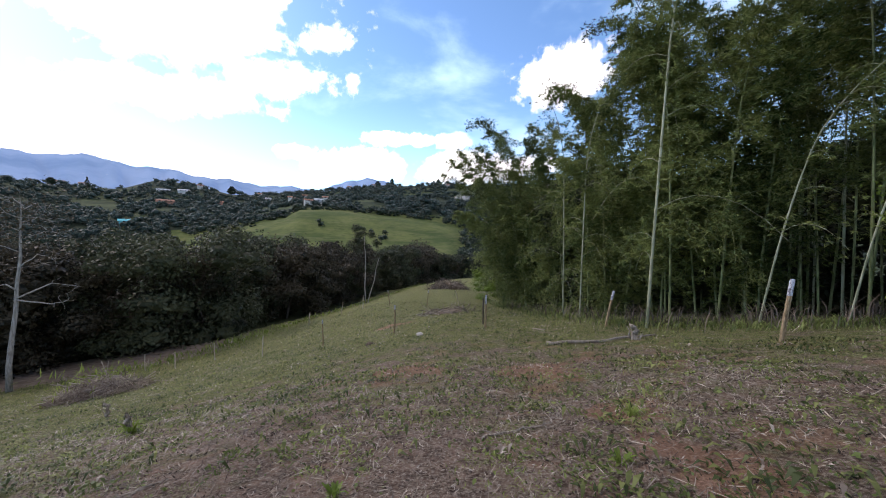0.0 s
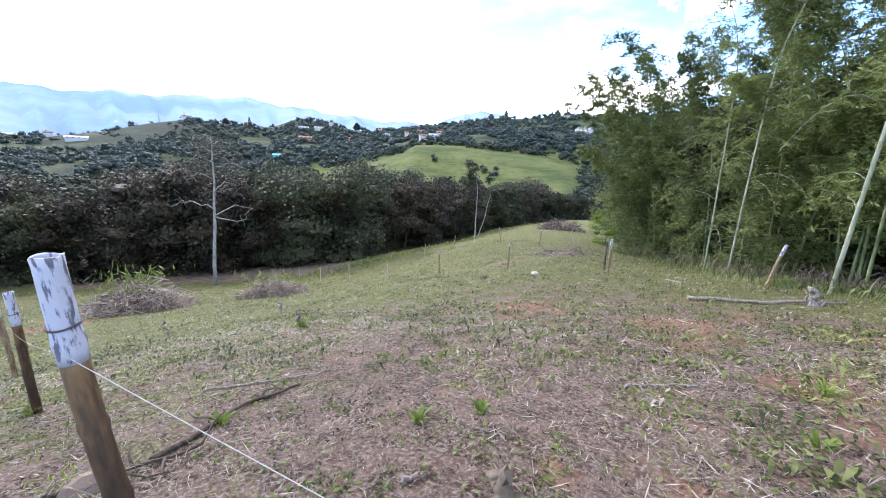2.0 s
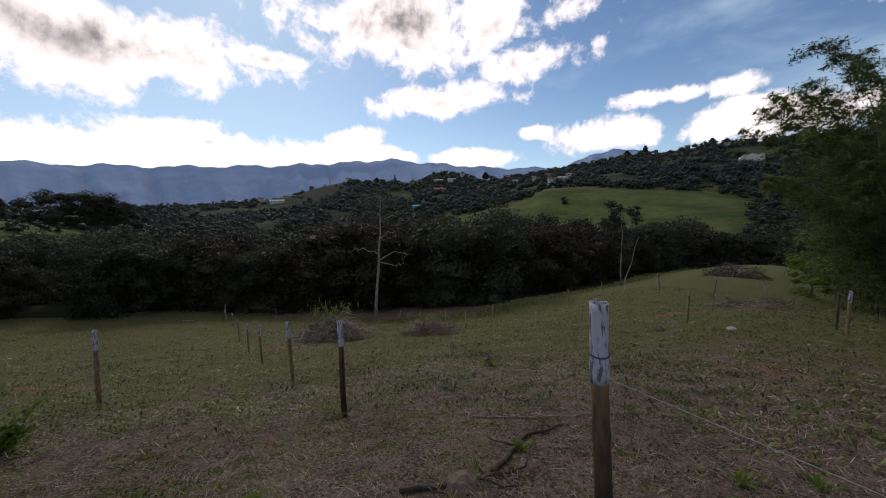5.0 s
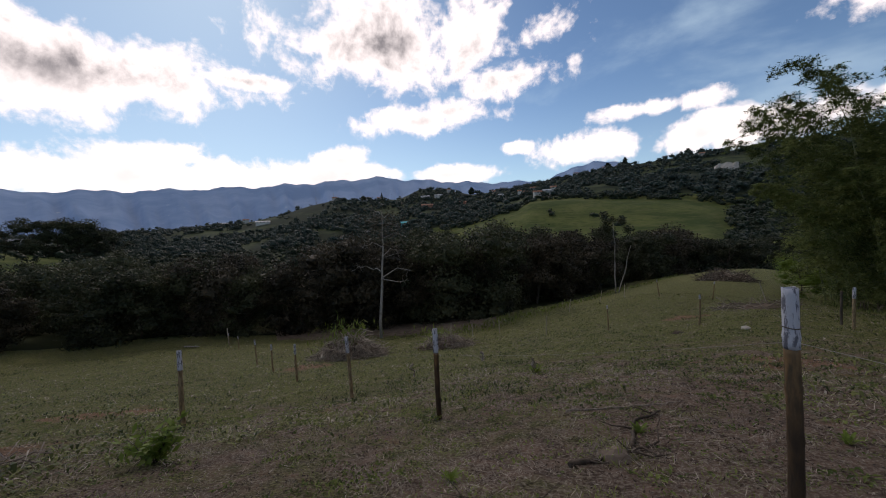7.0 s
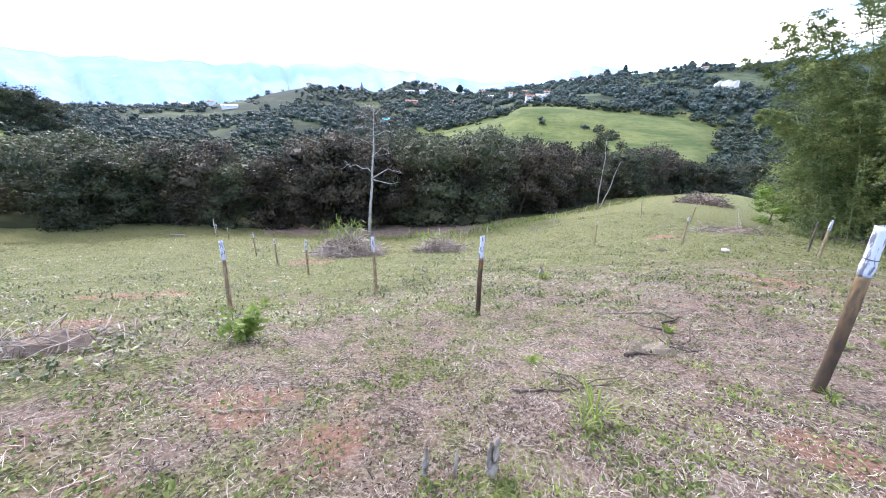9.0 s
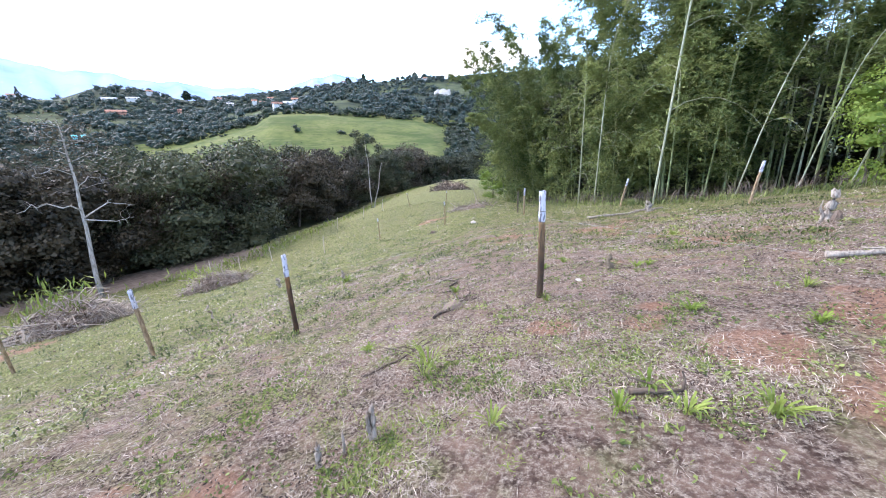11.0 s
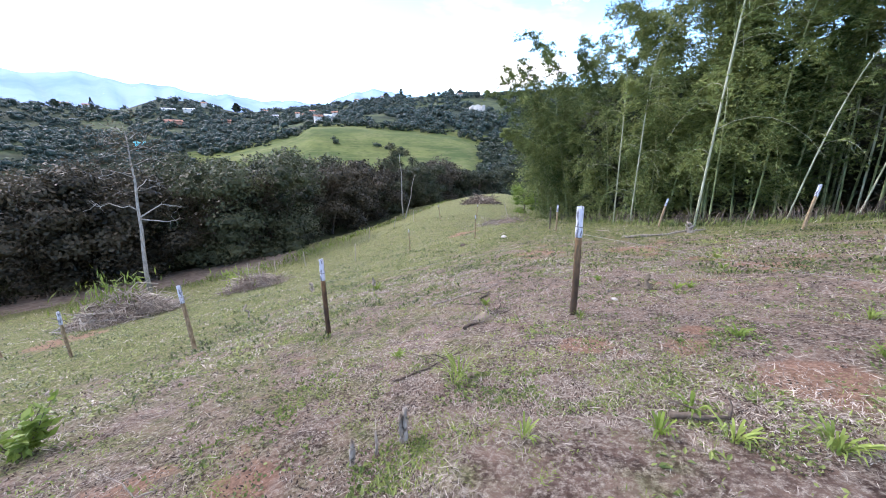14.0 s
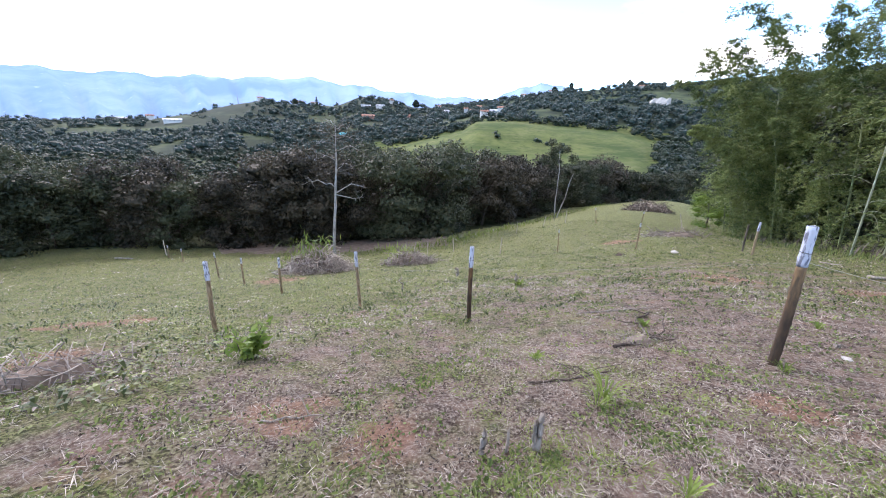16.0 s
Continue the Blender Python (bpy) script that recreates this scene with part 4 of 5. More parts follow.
stump(4.95, 4.75, 0.62, 0.085, 1, "tall weathered grey tree stump with matted roots", 1)
stump(0.22, 2.95, 0.22, 0.055, 2, "short dark rotten stump with moss in the straw", 7, MOSSY)
stump(0.16, 3.12, 0.07, 0.05, 3, "low rotten stump in the dry grass", 2, MOSSY)


def split_stem(x, y, tall, radius, prongs, seed, label):
    """A cut stem split lengthwise into jagged upright prongs."""
    r = np.random.default_rng(seed)
    root = thing("split_stump", pose(x, y, ground(x, y), r.normal() * 4, r.normal() * 4, r.uniform(0, 360)), label, "stump")
    for k in range(prongs):
        bm = bmesh.new()
        a = k * math.tau / max(prongs, 1) + r.uniform(-0.3, 0.3)
        o = np.array((math.cos(a), math.sin(a), 0)) * (radius * 0.8 if prongs > 1 else 0)
        h = tall * (1.0 if k == 0 else r.uniform(0.75, 0.97))
        pts = [tuple(o * (1 + 0.3 * u) + np.array((r.normal() * 0.002, r.normal() * 0.002, -0.05 + (h + 0.05) * u))) for u in np.linspace(0, 1, 8)]
        rings = tube(bm, pts, [radius * q for q in (1.15, 1.05, 1.0, 0.95, 0.9, 0.9, 0.8, 0.62)], 8)
        for ring in rings:
            for j, vert in enumerate(ring):
                vert.co += Vector((math.cos(j * 2.4), math.sin(j * 2.4), 0)) * radius * 0.14
        for vert in rings[-1]:
            vert.co.z += r.uniform(-0.025, 0.02)
        part("prong", bm, WOOD, root)


split_stem(-2.74, -1.20, 0.29, 0.021, 3, 4, "split pale stump sticking out of the straw")
split_stem(-3.01, -1.50, 0.22, 0.022, 1, 5, "single cut stem stub in the straw")
split_stem(-2.88, -1.38, 0.19, 0.012, 1, 6, "thin cut stem stub in the straw")
stump(5.1, 12.9, 0.42, 0.09, 6, "jagged grey stump beside a fallen log", 5)
stump(-10.6, 9.9, 0.42, 0.06, 7, "small cut stump on the slope", 1)
stump(-6.55, 7.3, 0.4, 0.05, 8, "mossy broken stump with green shoots", 4)
stump(-10.6, 6.1, 0.45, 0.03, 9, "thin cut stub on the slope", 0)


def stick(points, radius, seed, label, name="fallen_branch", twigs=3, mat=None):
    """A dead stick lying on the ground, with a few side twigs."""
    r = np.random.default_rng(seed)
    root = thing(name, pose(points[0][0], points[0][1], ground(*points[0])), label, "branch")
    x0, y0, z0 = points[0][0], points[0][1], ground(*points[0])
    line = []
    for (ax, ay), (bx, by) in zip(points, points[1:]):
        for k in range(7):
            u = k / 7
            px, py = ax + (bx - ax) * u + r.normal() * 0.015, ay + (by - ay) * u + r.normal() * 0.015
            line.append((px - x0, py - y0, ground(px, py) - z0 + radius * 0.8 + abs(r.normal()) * 0.012))
    bm = bmesh.new()
    tube(bm, line, list(np.linspace(radius, radius * 0.45, len(line))), 7)
    part("stem", bm, mat or WOOD, root)
    for _ in range(twigs):
        p = np.array(line[int(r.integers(2, len(line)))])
        e = p + np.array((r.normal() * 0.3, r.normal() * 0.3, abs(r.normal()) * 0.10))
        bm = bmesh.new()
        tube(bm, bent(r, p, e, 4, 0.08), list(np.linspace(radius * 0.5, radius * 0.2, 4)), 5)
        part("twig", bm, mat or WOOD, root)


stick([(-2.35, 2.3), (-2.62, 3.2), (-2.45, 3.95)], 0.028, 1, "thick dark dead branch lying in the straw", mat=BARK)
stick([(-3.62, 3.35), (-2.93, 3.85), (-2.23, 4.42)], 0.016, 2, "pale dry branch lying on the ground")
stick([(0.86, 5.38), (1.3, 5.65), (1.85, 5.87)], 0.016, 3, "thin dry stick on the reddish soil")
stick([(2.45, 12.5), (3.9, 12.7), (6.2, 13.5)], 0.06, 4, "long grey fallen log across the grass", "fallen_log", 1)
stick([(2.4, 17.2), (2.9, 16.2)], 0.03, 5, "short pale fallen stick in the grass", twigs=0)
stick([(2.66, 1.95), (3.74, 1.66)], 0.05, 6, "weathered grey log half sunk in the grass", "fallen_log", 2)
stick([(-2.68, 1.5), (-2.42, 2.0), (-2.22, 2.5)], 0.026, 7, "short dark dead branch lying among weeds", twigs=5, mat=BARK)
stick([(-4.7, -2.1), (-4.3, -1.7)], 0.01, 8, "thin dry stalk in the straw", twigs=1)
stick([(-0.4, 2.85), (-0.3, 2.98)], 0.02, 9, "pale wood chip on the ground", "wood_chip", 0)
stick([(-0.9, -0.95), (-0.55, -1.05)], 0.025, 10, "dark broken stick beside weeds", twigs=2, mat=BARK)
stick([(-3.2, -0.2), (-2.7, 0.35), (-2.5, 0.9)], 0.012, 11, "dark thin stick among the weeds", twigs=3, mat=BARK)
stick([(-44.6, 4.6), (-42.6, 5.6)], 0.10, 12, "pale cut poles lying by the far stake", "cut_pole", 1, PALE_BARK)



def stone(x, y, wide, seed, label):
    r = np.random.default_rng(seed)
    bm = bmesh.new()
    bmesh.ops.create_icosphere(bm, subdivisions=2, radius=wide * 0.5)
    for vert in bm.verts:
        vert.co = Vector((vert.co.x * 1.3, vert.co.y, vert.co.z * 0.6)) * (1 + 0.10 * r.normal())
    root = thing("stone", pose(x, y, ground(x, y), 0, 0, r.uniform(0, 360)), label, "stone")
    part("rock", bm, SCAR, root)


stone(-2.6, 16.85, 0.34, 1, "pale flat stone lying in the grass")
stone(-0.42, 2.35, 0.09, 2, "small pale stone among the straw")

# ---- straw, grass and weeds ----
gr = np.random.default_rng(77)


def scatter(n, r0, r1, az0=-118, az1=72):
    r = r0 * (r1 / r0) ** gr.uniform(0, 1, n)
    a = np.radians(gr.uniform(az0, az1, n))
    return CX - 0.6 + r * np.sin(a), CY - 0.8 + r * np.cos(a), r


def patchy(x, y, scale, seed):
    return np.array([noise.noise(Vector((px * scale, py * scale, seed))) for px, py in zip(x, y)])


xa, ya, ra = scatter(52000, 0.7, 34)
xb, yb = gr.uniform(-9, 6, 52000), gr.uniform(-3.6, 8, 52000)
x, y, r = np.concatenate([xa, xb]), np.concatenate([ya, yb]), np.concatenate([ra, np.hypot(xb + 1.5, yb + 2.5)])
keep = patchy(x, y, 0.9, 31) + 0.6 * patchy(x, y, 3.1, 32) > -0.22
x, y, r = x[keep], y[keep], r[keep]
size = (0.035 + 0.006 * r) * np.exp(np.clip(gr.normal(size=len(x)), -1.5, 1.4) * 0.45)
c = np.stack([x, y, height(x, y) + 0.008 + 0.25 * size * gr.uniform(0, 1, len(x)) ** 2], 1)
tilt = gr.normal(size=(len(x), 3)) * np.array((1, 1, 0.25))
v, f = quads_cloud(gr, c, 1.0, 0.04, 1.2, 0.7, 0.0, tilt)
v = (v.reshape(-1, 4, 3) - c[:, None]) * size[:, None, None] + c[:, None]
litter = mesh_object("straw_litter", v.reshape(-1, 3).tolist(), f.tolist(), STRAW, smooth=False)
tagged(litter, "dry cut straw scattered over the ground", "straw", kind="stuff")


def specks(name, n, mat, label, category, base, grow, aspect, seed, thresh, lift):
    """Small flat bits lying on the near ground."""
    xa, ya, ra = scatter(int(n * 0.6), 0.9, 55)
    xb, yb = gr.uniform(-10, 6, n - int(n * 0.6)), gr.uniform(-3.6, 10, n - int(n * 0.6))
    x, y, r = np.concatenate([xa, xb]), np.concatenate([ya, yb]), np.concatenate([ra, np.hypot(xb + 1.5, yb + 2.5)])
    keep = 0.8 * patchy(x, y, 0.7, seed) + patchy(x, y, 3.2, seed + 2) > thresh
    keep &= r < np.interp(np.degrees(np.arctan2(x - CX, y - CY)), (-118, -72, -40, -25, 0, 12, 30, 72), (47, 45, 36, 45, 36, 22, 14, 14))
    x, y, r = x[keep], y[keep], r[keep]
    size = base + grow * r
    c = np.stack([x, y, height(x, y) + lift * size * gr.uniform(0.1, 1, len(x))], 1)
    v, f = quads_cloud(gr, c, 1.0, aspect, 0.7, 0.6)
    v = (v.reshape(-1, 4, 3) - c[:, None]) * size[:, None, None] + c[:, None]
    tagged(mesh_object(name, v.reshape(-1, 3).tolist(), f.tolist(), mat, smooth=False), label, category, kind="stuff")


# Dark bits: litter, plus shade in cracks between straw put in as colour.
specks("dark_litter", 80000, DARK_BIT, "dark bits for litter and shaded gaps between straw", "leaf litter", 0.020, 0.0026, 0.32, 51, -0.15, 0.35)
specks("pale_litter", 40000, PALE_BIT, "pale dry leaf bits on the ground", "leaf litter", 0.018, 0.0032, 0.16, 57, -0.1, 0.5)
specks("clover", 64000, CLOVER, "small green weed leaves creeping over the ground", "weeds", 0.019, 0.0036, 0.6, 63, 0.2, 0.7)


def tufts(name, n, r0, r1, blades, tall, aspect, mat, label, seed, thresh, spread=0.06, freq=1.0):
    xa, ya, ra = scatter(n, r0, r1)
    xb, yb = gr.uniform(-10, 7, n), gr.uniform(-3.6, 9, n)
    x, y, r = np.concatenate([xa, xb]), np.concatenate([ya, yb]), np.concatenate([ra, np.hypot(xb + 1.5, yb + 2.5)])
    keep = patchy(x, y, 0.5 * freq, seed) + 0.5 * patchy(x, y, 2.1 * freq, seed + 5) + 0.012 * np.clip(r - 6, 0, 25) > thresh
    x, y, r = x[keep], y[keep], r[keep]
    m = len(x)
    bx = np.repeat(x, blades) + gr.normal(size=m * blades) * spread * np.repeat(0.7 + 0.08 * r, blades)
    by = np.repeat(y, blades) + gr.normal(size=m * blades) * spread * np.repeat(0.7 + 0.08 * r, blades)
    h = np.repeat(tall * gr.uniform(0.5, 1.2, m) * (0.85 + 0.035 * r), blades) * gr.uniform(0.6, 1.1, m * blades)
    ang = gr.uniform(0, math.tau, m * blades)
    lean = np.stack([np.cos(ang), np.sin(ang), gr.uniform(0.5, 1.6, m * blades)], 1)
    lean /= np.linalg.norm(lean, axis=1)[:, None]
    base = np.stack([bx, by, height(bx, by) - 0.005], 1)
    side = np.stack([-np.sin(ang), np.cos(ang), np.zeros(m * blades)], 1) * (h * aspect)[:, None]
    mid = base + lean * (h * 0.55)[:, None]
    tip = base + lean * h[:, None] - np.array((0, 0, 1)) * (h * 0.22)[:, None] + np.stack([np.cos(ang), np.sin(ang), 0 * ang], 1) * (h * 0.25)[:, None]
    vv = np.stack([base, mid + side, tip, mid - side], 1).reshape(-1, 3)
    ob = mesh_object(name, vv.tolist(), np.arange(len(vv)).reshape(-1, 4).tolist(), mat, smooth=False)
    return tagged(ob, label, "grass" if mat is not LEAF_LIME else "weeds", kind="stuff")


tufts("grass", 7000, 1.0, 46, 7, 0.06, 0.06, GRASS, "short green grass tufts growing through the straw", 1, 0.06, freq=2.2)
def pasture_tufts(name, n, mat, label, seed, tall):
    """Clumps of grass over the middle slope, even over its area."""
    r = 5.5 + 42 * gr.uniform(0, 1, n) ** 0.75
    a = np.radians(gr.uniform(-112, 48, n))
    x, y = CX + r * np.sin(a), CY + r * np.cos(a)
    keep = (patchy(x, y, 0.55, seed) + 0.7 * patchy(x, y, 1.7, seed + 3) > -0.12) & (r < np.interp(np.degrees(a), (-112, -72, -40, -25, 0, 12, 30, 48), (47, 46, 38, 47, 36, 24, 15, 15)))
    x, y, r, blades = x[keep], y[keep], r[keep], 5
    m = len(x) * blades
    bx, by = np.repeat(x, blades) + gr.normal(size=m) * 0.09, np.repeat(y, blades) + gr.normal(size=m) * 0.09
    h = np.repeat(tall * gr.uniform(0.5, 1.3, len(x)), blades) * gr.uniform(0.6, 1.1, m)
    ang = gr.uniform(0, math.tau, m)
    base = np.stack([bx, by, height(bx, by) - 0.01], 1)
    flat = np.stack([np.cos(ang), np.sin(ang), 0 * ang], 1)
    side = np.stack([-np.sin(ang), np.cos(ang), 0 * ang], 1) * (h * 0.16)[:, None]
    mid, tip = base + flat * (h * 0.5)[:, None] + np.array((0, 0, 0.6)) * h[:, None], base + flat * (h * 1.1)[:, None] + np.array((0, 0, 0.55)) * h[:, None]
    vv = np.stack([base, mid + side, tip, mid - side], 1).reshape(-1, 3)
    tagged(mesh_object(name, vv.tolist(), np.arange(len(vv)).reshape(-1, 4).tolist(), mat, smooth=False), label, "grass", kind="stuff")


pasture_tufts("pasture_grass", 28000, TURF, "clumpy short green grass over the pasture slope", 14, 0.125)
pasture_tufts("pasture_straw", 6500, STRAW, "bleached grass clumps over the pasture slope", 19, 0.09)
tufts("pale_grass", 4500, 1.0, 40, 7, 0.065, 0.04, STRAW, "bleached dry grass tufts", 9, -0.1)
tufts("low_weeds", 5200, 1.2, 24, 9, 0.055, 0.22, CLOVER, "low broad-leaved green weeds", 4, 0.26, 0.05, freq=2.6)



def edge_growth(name, line, n, width, tall, aspect, mat, label, seed):
    """A band of tall rough growth along a line of the plan."""
    r = np.random.default_rng(seed)
    pts = np.array(line, float)
    u = r.uniform(0, len(pts) - 1, n)
    i = np.minimum(u.astype(int), len(pts) - 2)
    q = pts[i] + (pts[i + 1] - pts[i]) * (u - i)[:, None] + r.normal(size=(n, 2)) * width
    ang = r.uniform(0, math.tau, n)
    h = tall * r.uniform(0.3, 1.15, n) * (0.6 + 0.8 * np.clip(0.5 + patchy(q[:, 0], q[:, 1], 0.8, seed), 0, 1))
    base = np.stack([q[:, 0], q[:, 1], height(q[:, 0], q[:, 1]) - 0.02], 1)
    lean = np.stack([np.cos(ang) * 0.35, np.sin(ang) * 0.35, np.ones(n)], 1)
    side = np.stack([-np.sin(ang), np.cos(ang), np.zeros(n)], 1) * (h * aspect)[:, None]
    mid, tip = base + lean * (h * 0.6)[:, None], base + lean * h[:, None] + np.stack([np.cos(ang), np.sin(ang), -0.3 + 0 * ang], 1) * (h * 0.3)[:, None]
    vv = np.stack([base, mid + side, tip, mid - side], 1).reshape(-1, 3)
    ob = mesh_object(name, vv.tolist(), np.arange(len(vv)).reshape(-1, 4).tolist(), mat, smooth=False)
    return tagged(ob, label, "undergrowth", kind="stuff")


LOWER_EDGE = [(-31, 23), (-26.5, 29), (-25, 36), (-25, 50), (-24, 75), (-22, 100)]
GROVE_EDGE = [(1.5, 40), (4.0, 25), (6.0, 18.2), (8.6, 15.0), (11.5, 13.6), (15.0, 11.8), (19.5, 9.2)]
edge_growth("edge_grass", LOWER_EDGE, 800, 1.3, 0.45, 0.05, STRAW, "tall dry grass along the pasture's lower edge", 3)
edge_growth("edge_weeds", LOWER_EDGE, 2600, 1.5, 0.5, 0.09, GRASS, "rough green weeds along the pasture's lower edge", 4)
edge_growth("grove_undergrowth", GROVE_EDGE, 6000, 0.8, 0.28, 0.10, LEAF_BAMBOO, "green undergrowth along the foot of the bamboo", 5)
edge_growth("grove_litter", GROVE_EDGE, 1800, 1.0, 0.7, 0.02, DARK_TWIG, "dry bamboo stems and litter under the grove", 6)


def weed(x, y, tall, blades, aspect, seed, label, mat=None):
    """A clump of fresh grass or leafy shoots."""
    r = np.random.default_rng(seed)
    root = thing("weed_clump", pose(x, y, ground(x, y)), label, "weed")
    bm = bmesh.new()
    for _ in range(blades):
        a = r.uniform(0, math.tau)
        o = Vector((math.cos(a), math.sin(a), 0))
        h = tall * r.uniform(0.35, 0.9)
        out = h * r.uniform(0.4, 1.5)
        b = o * r.uniform(0, tall * 0.3)
        w_ = h * aspect
        sd = Vector((-o.y, o.x, 0)) * w_
        p0, p1, p2, p3 = b, b + o * out * 0.35 + Vector((0, 0, h * 0.6)), b + o * out * 0.75 + Vector((0, 0, h * 0.85)), b + o * out + Vector((0, 0, h * r.uniform(0.5, 0.8)))
        vs = [bm.verts.new(q) for q in (p0 - sd * 0.4, p0 + sd * 0.4, p1 + sd, p1 - sd, p2 + sd * 0.8, p2 - sd * 0.8, p3)]
        bm.faces.new((vs[0], vs[1], vs[2], vs[3]))
        bm.faces.new((vs[3], vs[2], vs[4], vs[5]))
        bm.faces.new((vs[5], vs[4], vs[6]))
    part("leaves", bm, mat or GRASS, root)


def leafy_shoot(x, y, tall, stems, seed, label):
    """A young shrub: thin stems carrying small broad leaves."""
    r = np.random.default_rng(seed)
    root = thing("young_shrub", pose(x, y, ground(x, y)), label, "shrub")
    pts, axes_ = [], []
    for _ in range(stems):
        a = r.uniform(0, math.tau)
        tip = np.array((math.cos(a) * r.uniform(0.1, 0.75), math.sin(a) * r.uniform(0.1, 0.75), r.uniform(0.45, 1.0))) * tall
        line = bent(r, (0, 0, -0.02), tip, 5, 0.06)
        bm = bmesh.new()
        tube(bm, line, list(np.linspace(0.007, 0.003, 5)), 5)
        part("stem", bm, BARK, root)
        for q in range(16):
            p = np.array(line[0]) + (np.array(line[-1]) - np.array(line[0])) * r.uniform(0.35, 1.05)
            d = r.normal(size=3)
            pts.append(p + d * 0.045)
            axes_.append(d * 1.5)
    v, f = quads_cloud(r, np.array(pts), 0.12, 0.45, 0.6, 0.4, 0.2, np.array(axes_))
    mesh_object("leaves", v.tolist(), f.tolist(), LEAF_LIME, root, smooth=False)


leafy_shoot(-6.85, -1.22, 0.46, 16, 3, "young shrub with bright green leaves on the straw")
WEEDS = [(-2.5, -0.1, 0.26, 46, 0.035, 0), (-0.21, -1.27, 0.18, 60, 0.06, 0), (0.3, -1.42, 0.14, 60, 0.10, 1), (-0.66, -1.21, 0.16, 26, 0.07, 0), (-1.03, -1.13, 0.14, 26, 0.08, 1), (-0.75, -0.89, 0.13, 30, 0.08, 1),
         (-2.52, -0.31, 0.16, 26, 0.05, 0), (1.68, 0.96, 0.14, 40, 0.06, 0), (3.69, 2.16, 0.14, 40, 0.05, 0), (0.98, -0.07, 0.12, 40, 0.09, 1), (0.25, 0.51, 0.13, 40, 0.10, 1), (-1.88, -1.19, 0.14, 30, 0.06, 0), (0.68, 2.95, 0.12, 30, 0.12, 1),
         (0.88, 2.97, 0.12, 30, 0.12, 1), (-2.47, 2.92, 0.13, 30, 0.14, 1), (2.72, 5.98, 0.16, 50, 0.06, 0), (-0.76, 3.64, 0.12, 30, 0.12, 1), (-0.31, 4.02, 0.12, 34, 0.12, 1), (2.21, 4.68, 0.14, 36, 0.10, 1), (-6.5, 7.3, 0.35, 26, 0.08, 1), (-5.45, 2.35, 0.14, 40, 0.05, 0), (-1.05, 1.6, 0.12, 40, 0.05, 0), (-3.4, 0.6, 0.12, 36, 0.10, 1)]
for k, (x, y, tall, blades, aspect, leafy) in enumerate(WEEDS):
    weed(x, y, tall, blades, aspect, 100 + k, "bright leafy green weed clump on the straw" if leafy else "tuft of fresh green grass blades", LEAF_LIME if leafy else GRASS)

# ---- things far across the valley ----


def on_slope(az_deg, el_deg, r0=150, r1=720):
    """The place on the far slopes that lies at this azimuth and elevation from the walker."""
    d = np.linspace(r0, r1, 600)
    x, y = CX + d * math.sin(radians(az_deg)), CY + d * math.cos(radians(az_deg))
    hit = np.nonzero(height(x, y) >= EYE + d * math.tan(radians(el_deg)))[0]
    k = hit[0] if len(hit) else int(np.argmax((height(x, y) - EYE) / d))
    return x[k], y[k]


def house(az_deg, el_deg, wide, deep, tall, wall_mat, roof_mat, label, turn=0.0, lift=4.0):
    x, y = on_slope(az_deg, el_deg)
    root = thing("house", pose(x, y, ground(x, y), 0, 0, -az_deg + turn), label, "house", "houses across the valley")
    bm = bmesh.new()
    w2, d2, base = wide / 2, deep / 2, -2.5
    tall += lift
    gable = tall + deep * 0.22
    q = [bm.verts.new(p) for p in ((-w2, -d2, base), (w2, -d2, base), (w2, d2, base), (-w2, d2, base), (-w2, -d2, tall), (w2, -d2, tall), (w2, d2, tall), (-w2, d2, tall), (-w2, 0, gable), (w2, 0, gable))]
    for idx in ((0, 1, 5, 4), (1, 2, 6, 9, 5), (2, 3, 7, 6), (3, 0, 4, 8, 7), (3, 2, 1, 0), (4, 5, 9, 8), (6, 7, 8, 9)):
        bm.faces.new([q[i] for i in idx])
    part("wall", bm, wall_mat, root)
    bm = bmesh.new()
    o = 0.7
    for sgn in (-1, 1):
        vs = [bm.verts.new(p) for p in ((-w2 - o, sgn * (d2 + o), tall - 0.3), (w2 + o, sgn * (d2 + o), tall - 0.3), (w2 + o, 0, gable + 0.15), (-w2 - o, 0, gable + 0.15))]
        up = [bm.verts.new(v_.co + Vector((0, 0, 0.25))) for v_ in vs]
        bm.faces.new(vs)
        bm.faces.new(up)
        for k in range(4):
            bm.faces.new((vs[k], vs[(k + 1) % 4], up[(k + 1) % 4], up[k]))
    part("roof", bm, roof_mat, root)
    count_ = max(1, int(wide // 4))
    for k in range(count_):
        bm = bmesh.new()
        bmesh.ops.create_cube(bm, size=1, matrix=Matrix.LocRotScale((-w2 + wide * (k + 0.5) / count_, -d2 - 0.02, lift + 1.5), None, (1.4, 0.12, 1.3)))
        part("window", bm, DARK, root)


